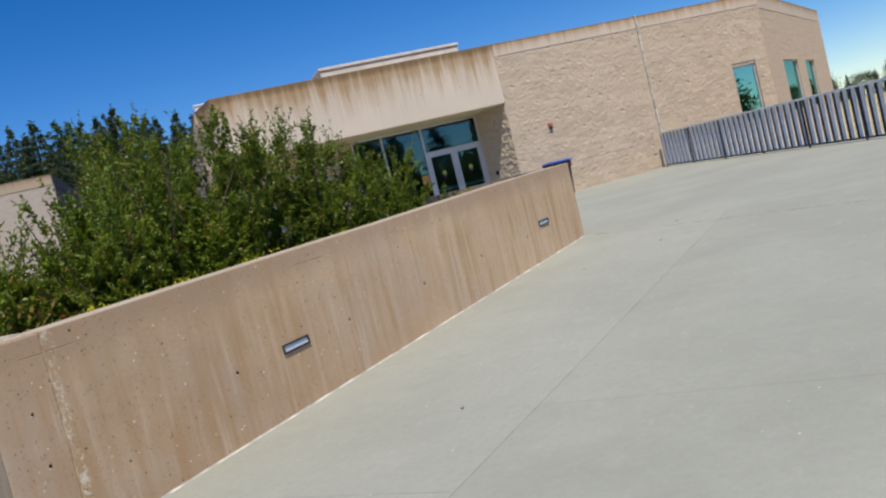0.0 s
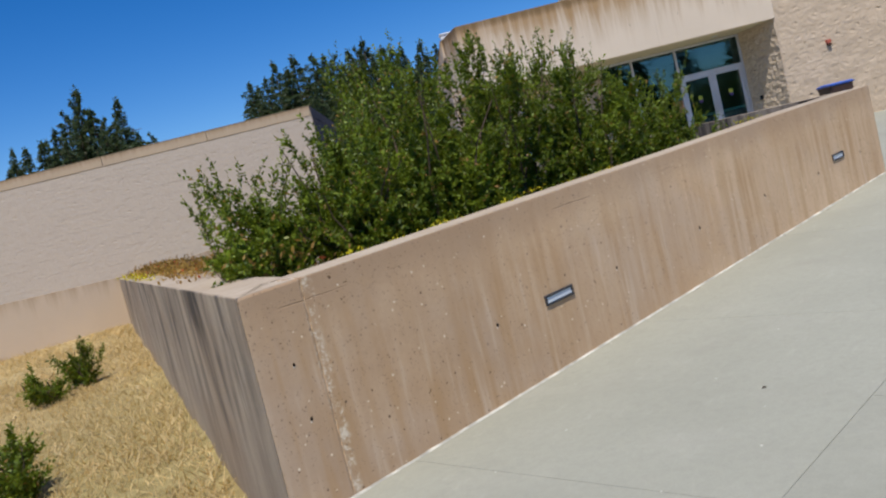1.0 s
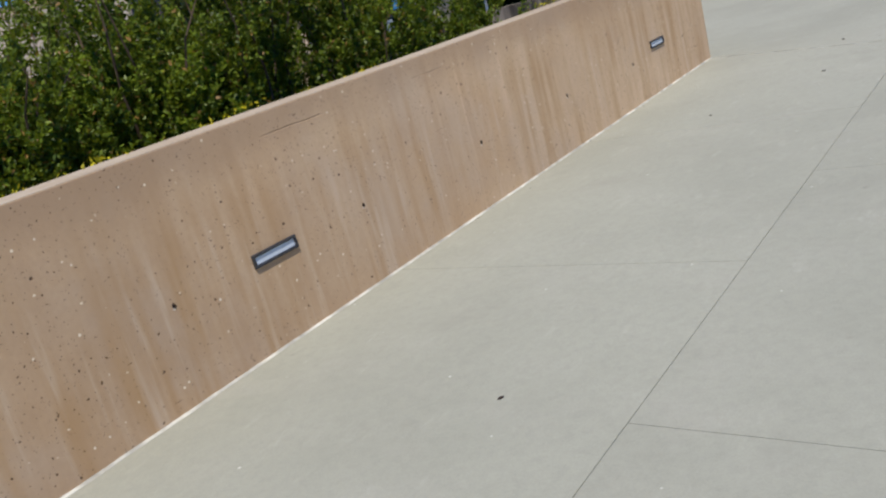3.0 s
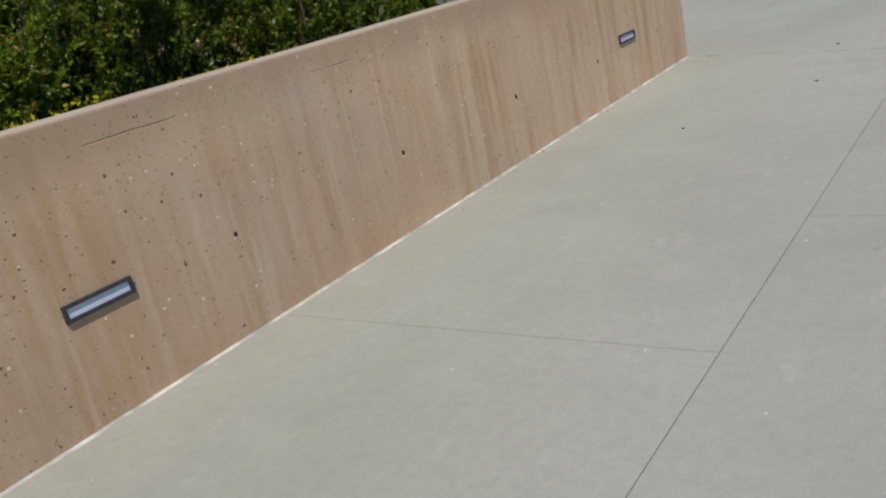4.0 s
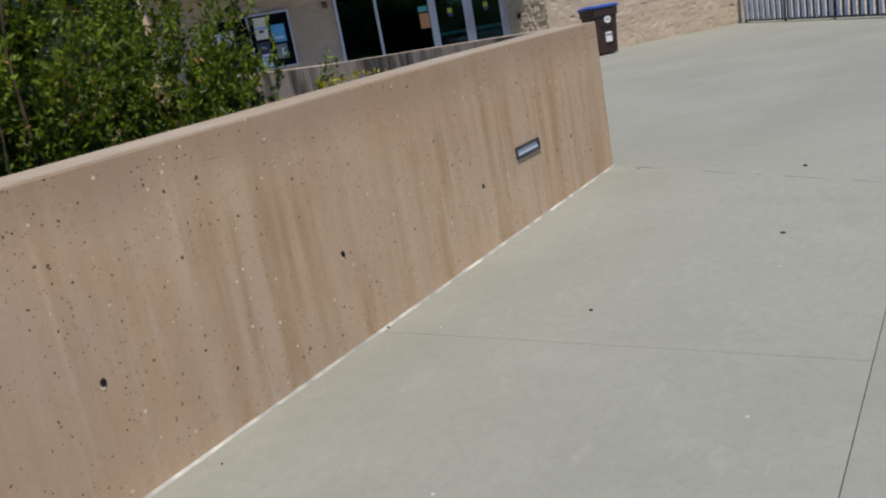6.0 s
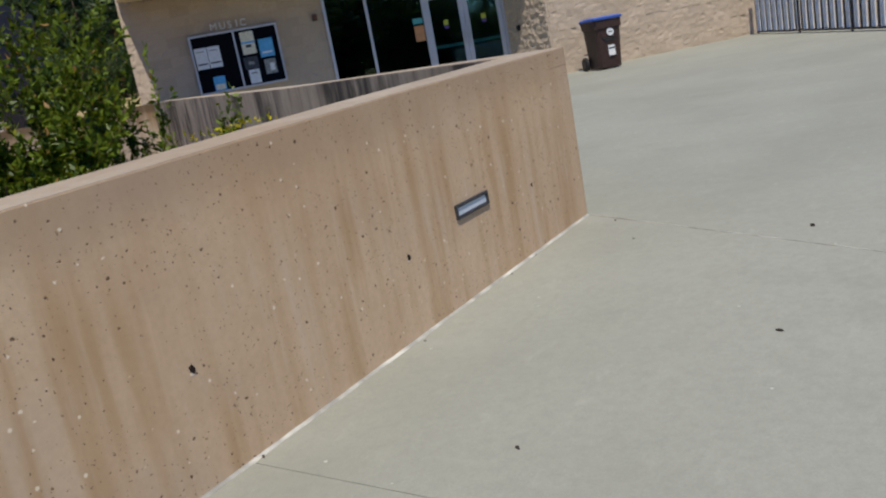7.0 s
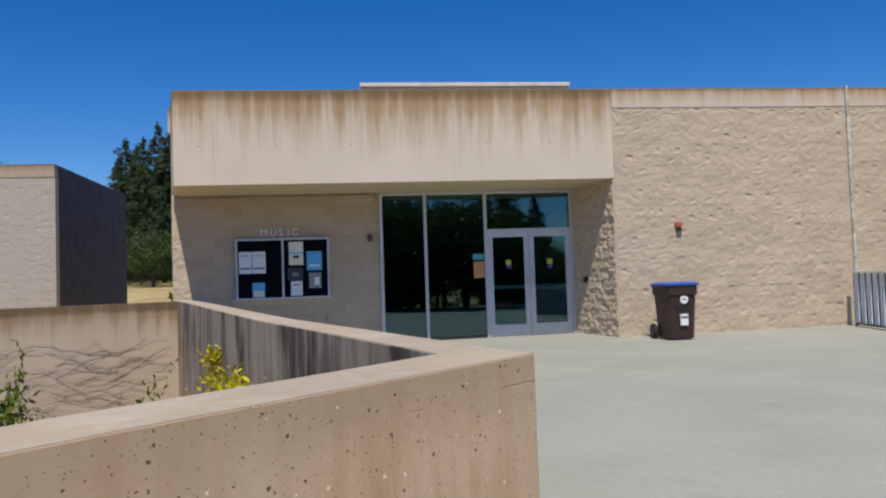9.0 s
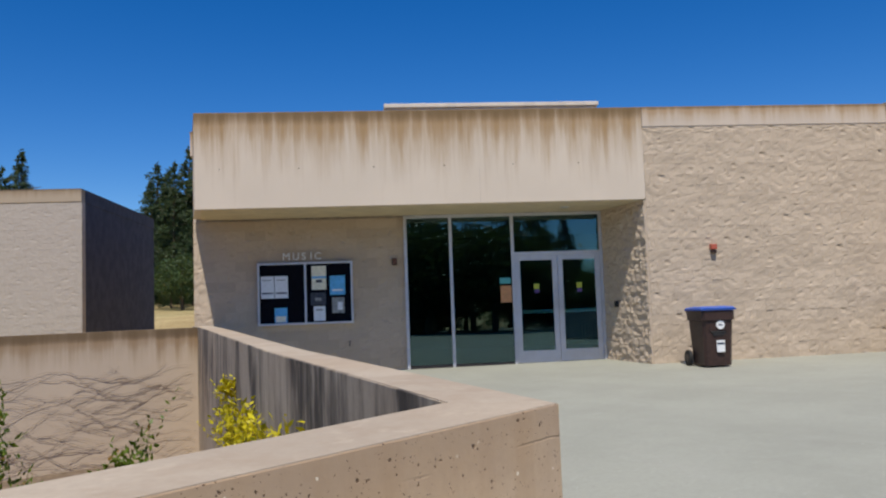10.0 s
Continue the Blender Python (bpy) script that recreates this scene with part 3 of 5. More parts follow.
JOINT_U = 8.22
parapet = thing("parapet_wall", "tan cast concrete parapet with small bug holes and rust-brown streaks", "wall", "", "structure")
CUTS = [0.0, 0.85, 1.7, 2.7, 3.7, 4.6, 5.7, 6.9, JOINT_U - 0.003]
part("wall", ribbon(A, inner_corner, A, A + BEHIND * PARAPET_T, ALONG, PARAPET_TOP, CUTS, -1.6, bevel=0.004), M_PARAPET, parapet)
end_plan = [pu(JOINT_U + 0.003, 0), NEAR, near_inner, pu(JOINT_U + 0.003, PARAPET_T)]
part("end_wall", bm_prism([(p.x, p.y) for p in end_plan], [cap_z(u_of(p)) for p in end_plan], [-1.6] * 4, 0.012), M_PARAPET, parapet)
part("joint", bm_prism([(p.x, p.y) for p in (pu(JOINT_U - 0.02, 0.006), pu(JOINT_U + 0.02, 0.006), pu(JOINT_U + 0.02, PARAPET_T - 0.006), pu(JOINT_U - 0.02, PARAPET_T - 0.006))],
                       [cap_z(JOINT_U) - 0.006] * 4, [-1.5] * 4), M_JOINTFILL, parapet, "pale crumbling joint filler")
part("cap", ribbon(A, inner_corner, A, A + BEHIND * PARAPET_T, ALONG, PARAPET_TOP, CUTS[:-1] + [JOINT_U - 0.03], 0, 0.003, 0.003, 0.02, head=0.004), M_CAP, parapet, "pale weathered top")
cap_plan = [pu(JOINT_U + 0.03, 0.012), NEAR + (near_inner - NEAR) * 0.03, near_inner + (NEAR - near_inner) * 0.03, pu(JOINT_U + 0.03, PARAPET_T - 0.012)]
part("cap", bm_prism([(p.x, p.y) for p in cap_plan], [cap_z(u_of(p)) + 0.004 for p in cap_plan], [cap_z(u_of(p)) - 0.02 for p in cap_plan]), M_CAP, parapet)


def ragged_spot(u, z, radius, depth, seed, drop=0.0, stretch=1.0):
    """A small many-cornered plug let into the wall's face."""
    r = random.Random(seed)
    bm = bmesh.new()
    rims = [[], []]
    for k in range(11):
        a = 2 * math.pi * k / 11
        q = radius * r.uniform(0.72, 1.18)
        du, dz = math.cos(a) * q, math.sin(a) * q * stretch - drop
        rims[0].append(bm.verts.new(pu(u + du, -depth, z + dz)))
        rims[1].append(bm.verts.new(pu(u + du, 0.02, z + dz)))
    bm.faces.new(rims[0])
    bm.faces.new(rims[1][::-1])
    for k in range(11):
        bm.faces.new((rims[0][k - 1], rims[1][k - 1], rims[1][k], rims[0][k]))
    bmesh.ops.recalc_face_normals(bm, faces=bm.faces)
    return bm


# dark plugs stand in for the hollows, with the shade in their colour
for u, z, r in [(0.645, 0.094, 0.008), (1.84, 0.04, 0.011), (3.08, 0.033, 0.012), (4.32, -0.012, 0.012),
                (5.56, -0.052, 0.010), (6.90, -0.091, 0.011), (8.38, 0.137, 0.008), (8.36, -0.16, 0.009)]:
    part("tie_hole", ragged_spot(u, z, r, 0.0025, int(u * 100), 0.0, 1.25), M_HOLE, parapet)
    part("chipped_lip", ragged_spot(u + 0.004, z, r * 0.8, 0.0015, int(u * 100) + 7, r * 1.5, 0.8), M_CHIP, parapet, "pale chipped concrete below the hole")

# uneven sealant bead along the foot of the parapet, smeared onto the paving
def foot_bead():
    r = random.Random(31)
    bm = bmesh.new()
    rows = []
    for i in range(121):
        u = LENGTH * i / 120
        w = r.uniform(0.015, 0.022)
        h = r.uniform(0.008, 0.011)
        rows.append([bm.verts.new(pu(u, o, ramp_z(*pu(u, o)[:2]) + dz)) for o, dz in ((-w, -0.004), (-w * 0.8, 0.002), (-0.004, h * 0.6), (0.001, h), (0.001, -0.01))])
    for a, b in zip(rows, rows[1:]):
        for k in range(4):
            bm.faces.new((a[k], a[k + 1], b[k + 1], b[k]))
    bmesh.ops.recalc_face_normals(bm, faces=bm.faces)
    return bm


part("foot_sealant", foot_bead(), M_FOIL, parapet, "pale sealant bead along the foot")

return_wall = thing("planter_return_wall", "grey concrete planter wall with black run-off streaks and pale top", "wall", "", "structure")
stations = [0.0, 1.0, 2.0, 3.2, 4.4, 5.2, 6.0, 6.8, 7.6, 8.8, 10.0, 11.4, 12.7, RETURN_L]


part("wall", ribbon(A, inner_corner, A, A + RETURN_IN * RETURN_T, RETURN_WAY, RETURN_TOP, stations, -1.6), M_STREAKED, return_wall)
part("cap", ribbon(A, inner_corner, A, A + RETURN_IN * RETURN_T, RETURN_WAY, RETURN_TOP, stations, 0, 0.004, 0.012, 0.02), M_CAP, return_wall, "pale weathered top")

side_wall = thing("planter_side_wall", "planter wall of grey concrete with heavy black run-off streaks", "wall", "", "structure")
SIDE_L = (FAR_LEFT - NEAR).length
side_tops = [(0, cap_z(LENGTH)), (SIDE_L, 0.57)]
part("wall", ribbon(NEAR, near_inner, NEAR, NEAR + SIDE_IN * PARAPET_T, SIDE_WAY, side_tops, [0, 2.5, 5, 7.5, 10, SIDE_L], -1.6, first_in=cap_z(u_of(near_inner))), M_STREAKED, side_wall)
part("cap", ribbon(NEAR, near_inner, NEAR, NEAR + SIDE_IN * PARAPET_T, SIDE_WAY, side_tops, [0, 2.5, 5, 7.5, 10, SIDE_L - 0.02], 0, 0.004, 0.012, 0.02, head=0.012, first_in=cap_z(u_of(near_inner))), M_CAP, side_wall, "pale weathered top")

back_wall = thing("planter_back_wall", "low tan concrete retaining wall stained brown below its top", "wall", "", "structure")
part("wall", ribbon(BACK_START, BACK_START + BACK_OUT * 0.35, BACK_START, BACK_START + BACK_OUT * 0.35, BACK_WAY, BACK_TOP,
                    [0, 1, 2.5, 3.6, 5.5, 7.8, 9.8, 12, 14, 19, 26], -1.8), M_RETAIN, back_wall)


def soil_z(x, y):
    u = u_of(Vector((x, y, 0)))
    off = (Vector((x, y, 0)) - A).dot(BEHIND)
    return -0.95 + 1.35 * soft(2.5, 8.2, u) - 0.30 * soft(3.0, 5.5, off) * soft(5.5, 3.0, u) + 0.05 * noise.noise(Vector((x, y, 2)))


def soil_sheet():
    bm = bmesh.new()
    corners = [inner_corner, near_inner, FAR_LEFT + SIDE_IN * PARAPET_T, BACK_START + RETURN_IN * 0.2]
    n = 24
    grid = []
    for i in range(n + 1):
        row = []
        for j in range(n + 1):
            a = corners[0].lerp(corners[1], i / n)
            b = corners[3].lerp(corners[2], i / n)
            p = a.lerp(b, j / n)
            row.append(bm.verts.new((p.x, p.y, soil_z(p.x, p.y))))
        grid.append(row)
    for i in range(n):
        for j in range(n):
            f = bm.faces.new((grid[i][j], grid[i + 1][j], grid[i + 1][j + 1], grid[i][j + 1]))
            f.smooth = True
    bmesh.ops.recalc_face_normals(bm, faces=bm.faces)
    return bm


structure("planter_soil", soil_sheet(), M_SOIL, "brown planter soil sloping down behind the parapet", "soil")

# ---- split-face blocks ----
BW, BH = 0.40, 0.20
rng = np.random.default_rng(7)


def block_grid(seed, nx=11, nz=7, rough=1.0):
    """Front corners of one split-faced block, its face towards -y."""
    r = np.random.default_rng(seed)
    xs, zs = np.linspace(-BW / 2, BW / 2, nx), np.linspace(0.0, BH, nz)
    y = np.zeros((nz, nx))
    lean = r.normal(0, 0.0015)
    for j in range(nz):
        for i in range(nx):
            hold = min(1.0, min(i, nx - 1 - i, 2 * j, 2 * (nz - 1 - j)) / 1.5)
            k = noise.fractal(Vector((xs[i] * 6 + seed * 3.7, zs[j] * 7, seed * 1.3)), 1.0, 2.0, 2)
            chip = noise.noise(Vector((xs[i] * 9 + seed * 5.1, zs[j] * 12 + xs[i] * (5 if seed % 2 else -3), 7.7 + seed)))
            y[j, i] = -0.026 + lean + r.normal(0, 0.0012) + (0.35 + 0.65 * hold) * (-0.010 * k + 0.032 * max(0.0, chip - 0.28)) * rough
    return xs, zs, y


def block_mesh(seed, material):
    xs, zs, y = block_grid(seed)
    bm = bmesh.new()
    nz, nx = y.shape
    g = [[bm.verts.new((xs[i], min(y[j, i], -0.002), zs[j])) for i in range(nx)] for j in range(nz)]
    for j in range(nz - 1):
        for i in range(nx - 1):
            bm.faces.new((g[j][i], g[j][i + 1], g[j + 1][i + 1], g[j + 1][i]))
    ring = [g[0][i] for i in range(nx)] + [g[j][nx - 1] for j in range(1, nz)] + [g[nz - 1][i] for i in range(nx - 2, -1, -1)] + [g[j][0] for j in range(nz - 2, 0, -1)]
    back = [bm.verts.new((v.co.x, 0.02, v.co.z)) for v in ring]
    for i in range(len(ring)):
        bm.faces.new((ring[i], back[i], back[(i + 1) % len(ring)], ring[(i + 1) % len(ring)]))
    bmesh.ops.recalc_face_normals(bm, faces=bm.faces)
    data = mesh_of("block", bm)
    data.materials.append(material)
    return data


BLOCKS = [block_mesh(s, M_BLOCK) for s in range(24)]


def lay(x0, x1, z0, z1, skip=()):
    """Block centres in running bond over a rectangle: x, z, width share."""
    out = []
    row = 0
    z = z0
    while z < z1 - 0.02:
        x = x0 - (BW / 2 if row % 2 else 0)
        while x < x1 - 0.02:
            spans = [(max(x, x0), min(x + BW, x1))]
            for h in skip:
                if z < h[3] - 0.05 and z + BH > h[2] + 0.05:
                    spans = [q for a, b in spans for q in ((a, min(b, h[0])), (max(a, h[1]), b)) if q[1] - q[0] > 0.03] if spans else []
            for a, b in spans:
                if b - a > 0.03:
                    out.append(((a + b) / 2, z, (b - a) / BW, min(BH, z1 - z) / BH))
            x += BW
        z += BH
        row += 1
    return out


def joined_blocks(name, cells, matrix, material, seed, rough=1.0):
    """Many blocks as one mesh."""
    r = np.random.default_rng(seed)
    shapes = []
    for s in range(10):
        xs, zs, y = block_grid(100 + s + seed, rough=rough)
        shapes.append((xs, zs, np.minimum(y, -0.002)))
    quads = []
    for x, z, sx, sz in cells:
        xs, zs, y = shapes[r.integers(10)]
        flip = -1 if r.random() < 0.5 else 1
        X = np.repeat((xs * sx * flip + x)[None, :], len(zs), 0)
        Z = np.repeat((zs * sz + z)[:, None], len(xs), 1)
        P = np.stack([X, y, Z], -1)
        P = np.pad(P, ((1, 1), (1, 1), (0, 0)), "edge")
        P[0, :, 1] = P[-1, :, 1] = 0.02
        P[:, 0, 1] = P[:, -1, 1] = 0.02
        if flip < 0:
            P = P[:, ::-1]
        q = np.stack([P[:-1, :-1], P[:-1, 1:], P[1:, 1:], P[1:, :-1]], 2).reshape(-1, 4, 3)
        quads.append(q)
    v = np.concatenate(quads).reshape(-1, 3)
    m = np.array(matrix)
    v = v @ m[:3, :3].T + m[:3, 3]
    return raw_mesh(name, v, 4, material)


# ---- music building ----
FRONT = -1.60
building = thing("campus_building", "low tan split-face block building with a stained concrete fascia", "building", "", "structure", (0, 3, 0))
part("fascia", bm_prism([(-6.0, FRONT), (2.26, FRONT), (2.26, -0.10), (-6.33, -0.10)], [4.80] * 4, [3.05] * 4, 0.015), M_FASCIA, building, "concrete fascia beam with brown run-off stains")
part("soffit", bm_prism([(-5.9, FRONT + 0.10), (2.2, FRONT + 0.10), (2.2, 0.0), (-6.2, 0.0)], [3.06] * 4, [3.035] * 4), M_SOFFIT, building, "cream painted soffit")
# flat dark discs for the tie holes, shade coloured in
for x in (-5.55, -4.14, -2.79, -1.50, -0.22, 1.01):
    part("tie_hole", bm_disc((x, FRONT, 3.76), (0, 1, 0), 0.011, 0.004, 9), M_HOLE, building)
part("fascia_joint", bm_box(-0.853, -0.847, FRONT - 0.002, FRONT + 0.02, 3.07, 3.72), M_MORTAR, building)
# walls behind the blocks
part("back_wall_core", bm_box(-6.36, -2.22, 0.05, 0.35, -1.2, 4.30), M_MORTAR, building)
part("roof", bm_box(-6.30, 11.3, 0.36, 16.0, 4.30, 4.55), M_ROOF, building, "flat grey roof")
part("roof_edge", bm_box(-6.38, 2.26, -0.09, 0.34, 4.30, 4.80, 0.01), M_COPING, building)
part("side_wall", bm_box(-6.38, -6.06, 0.36, 16.0, -1.2, 4.30), M_MORTAR, building)
part("side_coping", bm_box(-6.39, -6.0, 0.35, 16.0, 4.301, 4.80, 0.01), M_COPING, building)
part("upper_roof", bm_box(-2.49, 1.98, 0.40, 6.5, 4.556, 5.33, 0.01), M_PALEBOX, building, "raised pale roof box behind the fascia")
part("upper_roof_rim", bm_box(-2.53, 2.02, 0.36, 6.54, 5.335, 5.42, 0.012), M_PALEBOX, building)
part("coping", bm_box(2.263, 7.12, FRONT - 0.005, FRONT + 0.36, 4.42, 4.80, 0.012), M_COPING, building, "smooth concrete coping stained brown")
part("coping_groove", bm_box(2.27, 11.7, FRONT + 0.008, FRONT + 0.33, 4.40, 4.425), M_COPING, building)
part("coping", bm_box(7.19, 11.70, FRONT - 0.005, FRONT + 0.36, 4.42, 4.80, 0.012), M_COPING, building)
part("pilaster_joint", bm_box(7.125, 7.185, FRONT - 0.03, FRONT + 0.2, -0.1, 4.83, 0.008), M_FOIL, building, "pale vertical sealant joint")
part("back_wall_end", bm_box(1.86, 11.5, 0.31, 0.36, -0.6, 4.29), M_MORTAR, building)
part("rear_wall", bm_box(-6.05, 11.3, 15.7, 16.0, -0.6, 4.29), M_MORTAR, building)

# the far facet with its windows
facet = Matrix.Translation((11.73, FRONT, 0)) @ Matrix.Rotation(math.atan2(0.62, 0.78), 4, "Z")
FACET_L = 11.5
facet_holes = [(2.1, 4.7, 0.75, 2.62), (6.2, 8.1, 0.75, 2.62)]
wall_holes = [(10.25, 11.15, 0.75, 2.60)]


def wall_with_holes(x0, x1, y0, y1, z0, z1, holes, matrix=Matrix.Identity(4)):
    bm = bmesh.new()
    xs = sorted({x0, x1, *(h[0] for h in holes), *(h[1] for h in holes)})
    zs = sorted({z0, z1, *(h[2] for h in holes), *(h[3] for h in holes)})
    for a, b in zip(xs, xs[1:]):
        for c, e in zip(zs, zs[1:]):
            if not any(h[0] <= a and b <= h[1] and h[2] <= c and e <= h[3] for h in holes):
                bm_box(a, b, y0, y1, c, e, 0, bm)
    bmesh.ops.remove_doubles(bm, verts=bm.verts, dist=1e-5)
    bm.transform(matrix)
    return bm


right_wall = part("block_wall", bm_box(2.26, 7.15, FRONT + 0.03, FRONT + 0.35, -0.6, 4.40), M_MORTAR, building, "split-face block wall")
end_wall = part("block_wall", wall_with_holes(7.15, 11.70, FRONT + 0.03, FRONT + 0.35, -0.6, 4.40, wall_holes), M_MORTAR, building, "split-face block wall")
facet_wall = part("facet_wall", wall_with_holes(0, FACET_L, 0.03, 0.35, -0.8, 4.30, facet_holes, facet), M_MORTAR, building, "angled split-face block wall")
part("coping", bm_box(0.0, FACET_L, -0.006, 0.36, 4.302, 4.80, 0.012), M_COPING, building).data.transform(facet)
part("facet_blocks", joined_blocks("facet_blocks", lay(0, FACET_L, 0, 4.30, facet_holes), facet @ Matrix.Translation((0, 0.03, 0)), M_BLOCK, 3), None, building)


def window(parent, matrix, x0, x1, z0, z1, y=0.10):
    f = 0.05
    w = bmesh.new()
    for a in ((x0, x0 + f, z0, z1), (x1 - f, x1, z0, z1), (x0 + f, x1 - f, z0, z0 + f), (x0 + f, x1 - f, z1 - f, z1)):
        bm_box(a[0], a[1], y - 0.03, y + 0.05, a[2], a[3], 0.004, w)
    w.transform(matrix)
    frame_ob = part("window", w, M_ALU, parent, "narrow teal-glazed window in a pale metal frame")
    p = bm_box(x0 + f, x1 - f, y, y + 0.01, z0 + f, z1 - f)
    p.transform(matrix)
    pane = part("pane", p, M_TEALGLASS, frame_ob)
    # dark sheet added behind the pane for the unlit room
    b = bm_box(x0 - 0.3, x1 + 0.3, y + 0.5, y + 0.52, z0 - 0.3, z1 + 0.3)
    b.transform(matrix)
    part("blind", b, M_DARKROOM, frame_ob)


window(building, Matrix.Translation((0, FRONT, 0)), *[wall_holes[0][i] for i in range(4)])
for h in facet_holes:
    window(building, facet, *h)

# jamb: grazed by the sun, so its blocks face -x
slant = Matrix.Translation((1.86, 0.0, 0)) @ Matrix.Rotation(math.atan2(FRONT, 2.24 - 1.86), 4, "Z")
part("jamb_blocks", joined_blocks("jamb_blocks", [c for c in lay(0.0, 1.64, -0.1, 3.03)], slant, M_BLOCK, 5, 4.2), None, building, "rough splayed jamb of split-face blocks")
jc = bm_prism([(1.88, 0.02), (1.88, 0.30), (2.6, 0.30), (2.6, FRONT + 0.05), (2.27, FRONT + 0.05)], [3.034] * 5, [-0.6] * 5)
part("jamb_core", jc, M_MORTAR, building)

# ---- entrance glazing ----
shop = thing("entrance_glazing", "dark glazed entrance front in pale aluminium framing", "storefront", "", "structure", (-1, 0, 0))
G0, G1, D0, D1, HEAD, DOOR_H = -2.22, 1.86, -0.02, 1.80, 3.0, 2.17


def sill(x):
    return plaza_z(x, 0) + 0.002


for x in (G0 + 0.03, -1.28, D0, D1 + 0.01):
    part("mullion", bm_box(x - 0.03, x + 0.03, -0.02, 0.10, sill(x), HEAD + 0.03, 0.004), M_ALU, shop)
for a, b in ((G0 + 0.06, -1.31), (-1.25, D0 - 0.03), (D0 + 0.03, D1 - 0.02)):
    part("head_rail", bm_box(a, b, -0.015, 0.09, HEAD - 0.03, HEAD + 0.03, 0.004), M_ALU, shop)
for a, b in ((G0 + 0.06, -1.31), (-1.25, D0 - 0.03)):
    part("sill_rail", bm_box(a, b, -0.015, 0.09, sill(a), 0.02, 0.004), M_DARKMETAL, shop)
    part("pane", bm_box(a, b, 0.035, 0.045, 0.02, HEAD - 0.03), M_GLASS, shop)
part("transom", bm_box(D0 + 0.03, D1 - 0.02, -0.02, 0.10, DOOR_H, DOOR_H + 0.06, 0.004), M_ALU, shop)
part("pane", bm_box(D0 + 0.03, D1 - 0.02, 0.035, 0.045, DOOR_H + 0.06, HEAD - 0.03), M_GLASS, shop)


def notice(name, x0, x1, z0, z1, material, label, parent):
    return part(name, bm_box(x0, x1, 0.026, 0.030, z0, z1), material, parent, label)


M_TEAL = plain("teal_notice_paper", (0.10, 0.42, 0.42), 0.6, 0, 0.08, 20)
M_ORANGE = plain("orange_notice_paper", (0.62, 0.30, 0.13), 0.6, 0, 0.08, 20)
M_GREEN = plain("green_yellow_sticker", (0.45, 0.50, 0.06), 0.5, 0, 0.15, 30)
M_PURPLE = plain("purple_sticker", (0.12, 0.07, 0.25), 0.5, 0, 0.15, 30)
notice("notice", -0.30, -0.07, 1.60, 1.72, M_TEAL, "teal paper notice on the glass", shop)
notice("notice", -0.29, -0.06, 1.22, 1.56, M_ORANGE, "orange paper notice on the glass", shop)


def door_leaf(x0, x1, handle_side):
    door = thing("door", "glazed aluminium entrance door, closed, with a small sticker", "door", "entrance doors", "structure", (x0, 0, 0))
    s, top, low = 0.105, 0.11, 0.24
    z0, z1 = plaza_z(x0, 0) + 0.012, DOOR_H - 0.004
    part("stile", bm_box(x0, x0 + s, 0.0, 0.045, z0, z1, 0.004), M_ALU, door)
    part("stile", bm_box(x1 - s, x1, 0.0, 0.045, z0, z1, 0.004), M_ALU, door)
    part("top_rail", bm_box(x0 + s, x1 - s, 0.001, 0.044, z1 - top, z1, 0.003), M_ALU, door)
    part("bottom_rail", bm_box(x0 + s, x1 - s, 0.001, 0.044, z0, z0 + low, 0.003), M_ALU, door)
    part("pane", bm_box(x0 + s, x1 - s, 0.018, 0.026, z0 + low, z1 - top), M_DOORGLASS, door)
    part("push_bar", bm_box(x0 + 0.07, x1 - 0.07, 0.06, 0.11, 0.98, 1.05, 0.008), M_PUSHBAR, door, "pale teal push bar behind the glass")
    hx = x1 - 0.05 if handle_side > 0 else x0 + 0.05
    pull = part("pull_handle", bm_tube([(hx, -0.055, 1.02), (hx, -0.055, 1.38)], [0.013, 0.013], 10), M_ALU, door, "vertical metal pull")
    for z in (1.05, 1.35):
        part("standoff", bm_tube([(hx, -0.05, z), (hx, 0.0, z)], [0.009, 0.009], 8), M_ALU, pull)
    mid = (x0 + x1) / 2
    part("sticker", bm_box(mid - 0.06, mid + 0.05, 0.012, 0.016, 1.47, 1.58), M_GREEN, door, "small yellow-green sticker")
    part("sticker", bm_box(mid - 0.05, mid + 0.05, 0.012, 0.016, 1.39, 1.46), M_PURPLE, door, "small purple sticker")


door_leaf(D0 + 0.035, 0.888, 1)
door_leaf(0.894, D1 - 0.025, -1)

# closed box added behind the glass; the room's dimness is in its colour
lobby = thing("lobby", "added interior box behind the entrance glass, coloured dim", "interior", "", "structure", (-1, 4, 0))
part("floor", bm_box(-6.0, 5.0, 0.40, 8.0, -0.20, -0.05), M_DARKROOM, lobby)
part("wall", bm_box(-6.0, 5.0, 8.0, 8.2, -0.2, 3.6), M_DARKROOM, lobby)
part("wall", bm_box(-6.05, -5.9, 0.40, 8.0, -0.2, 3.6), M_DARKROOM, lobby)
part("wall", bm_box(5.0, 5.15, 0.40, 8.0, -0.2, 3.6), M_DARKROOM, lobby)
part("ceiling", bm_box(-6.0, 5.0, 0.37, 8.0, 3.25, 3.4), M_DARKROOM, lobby)

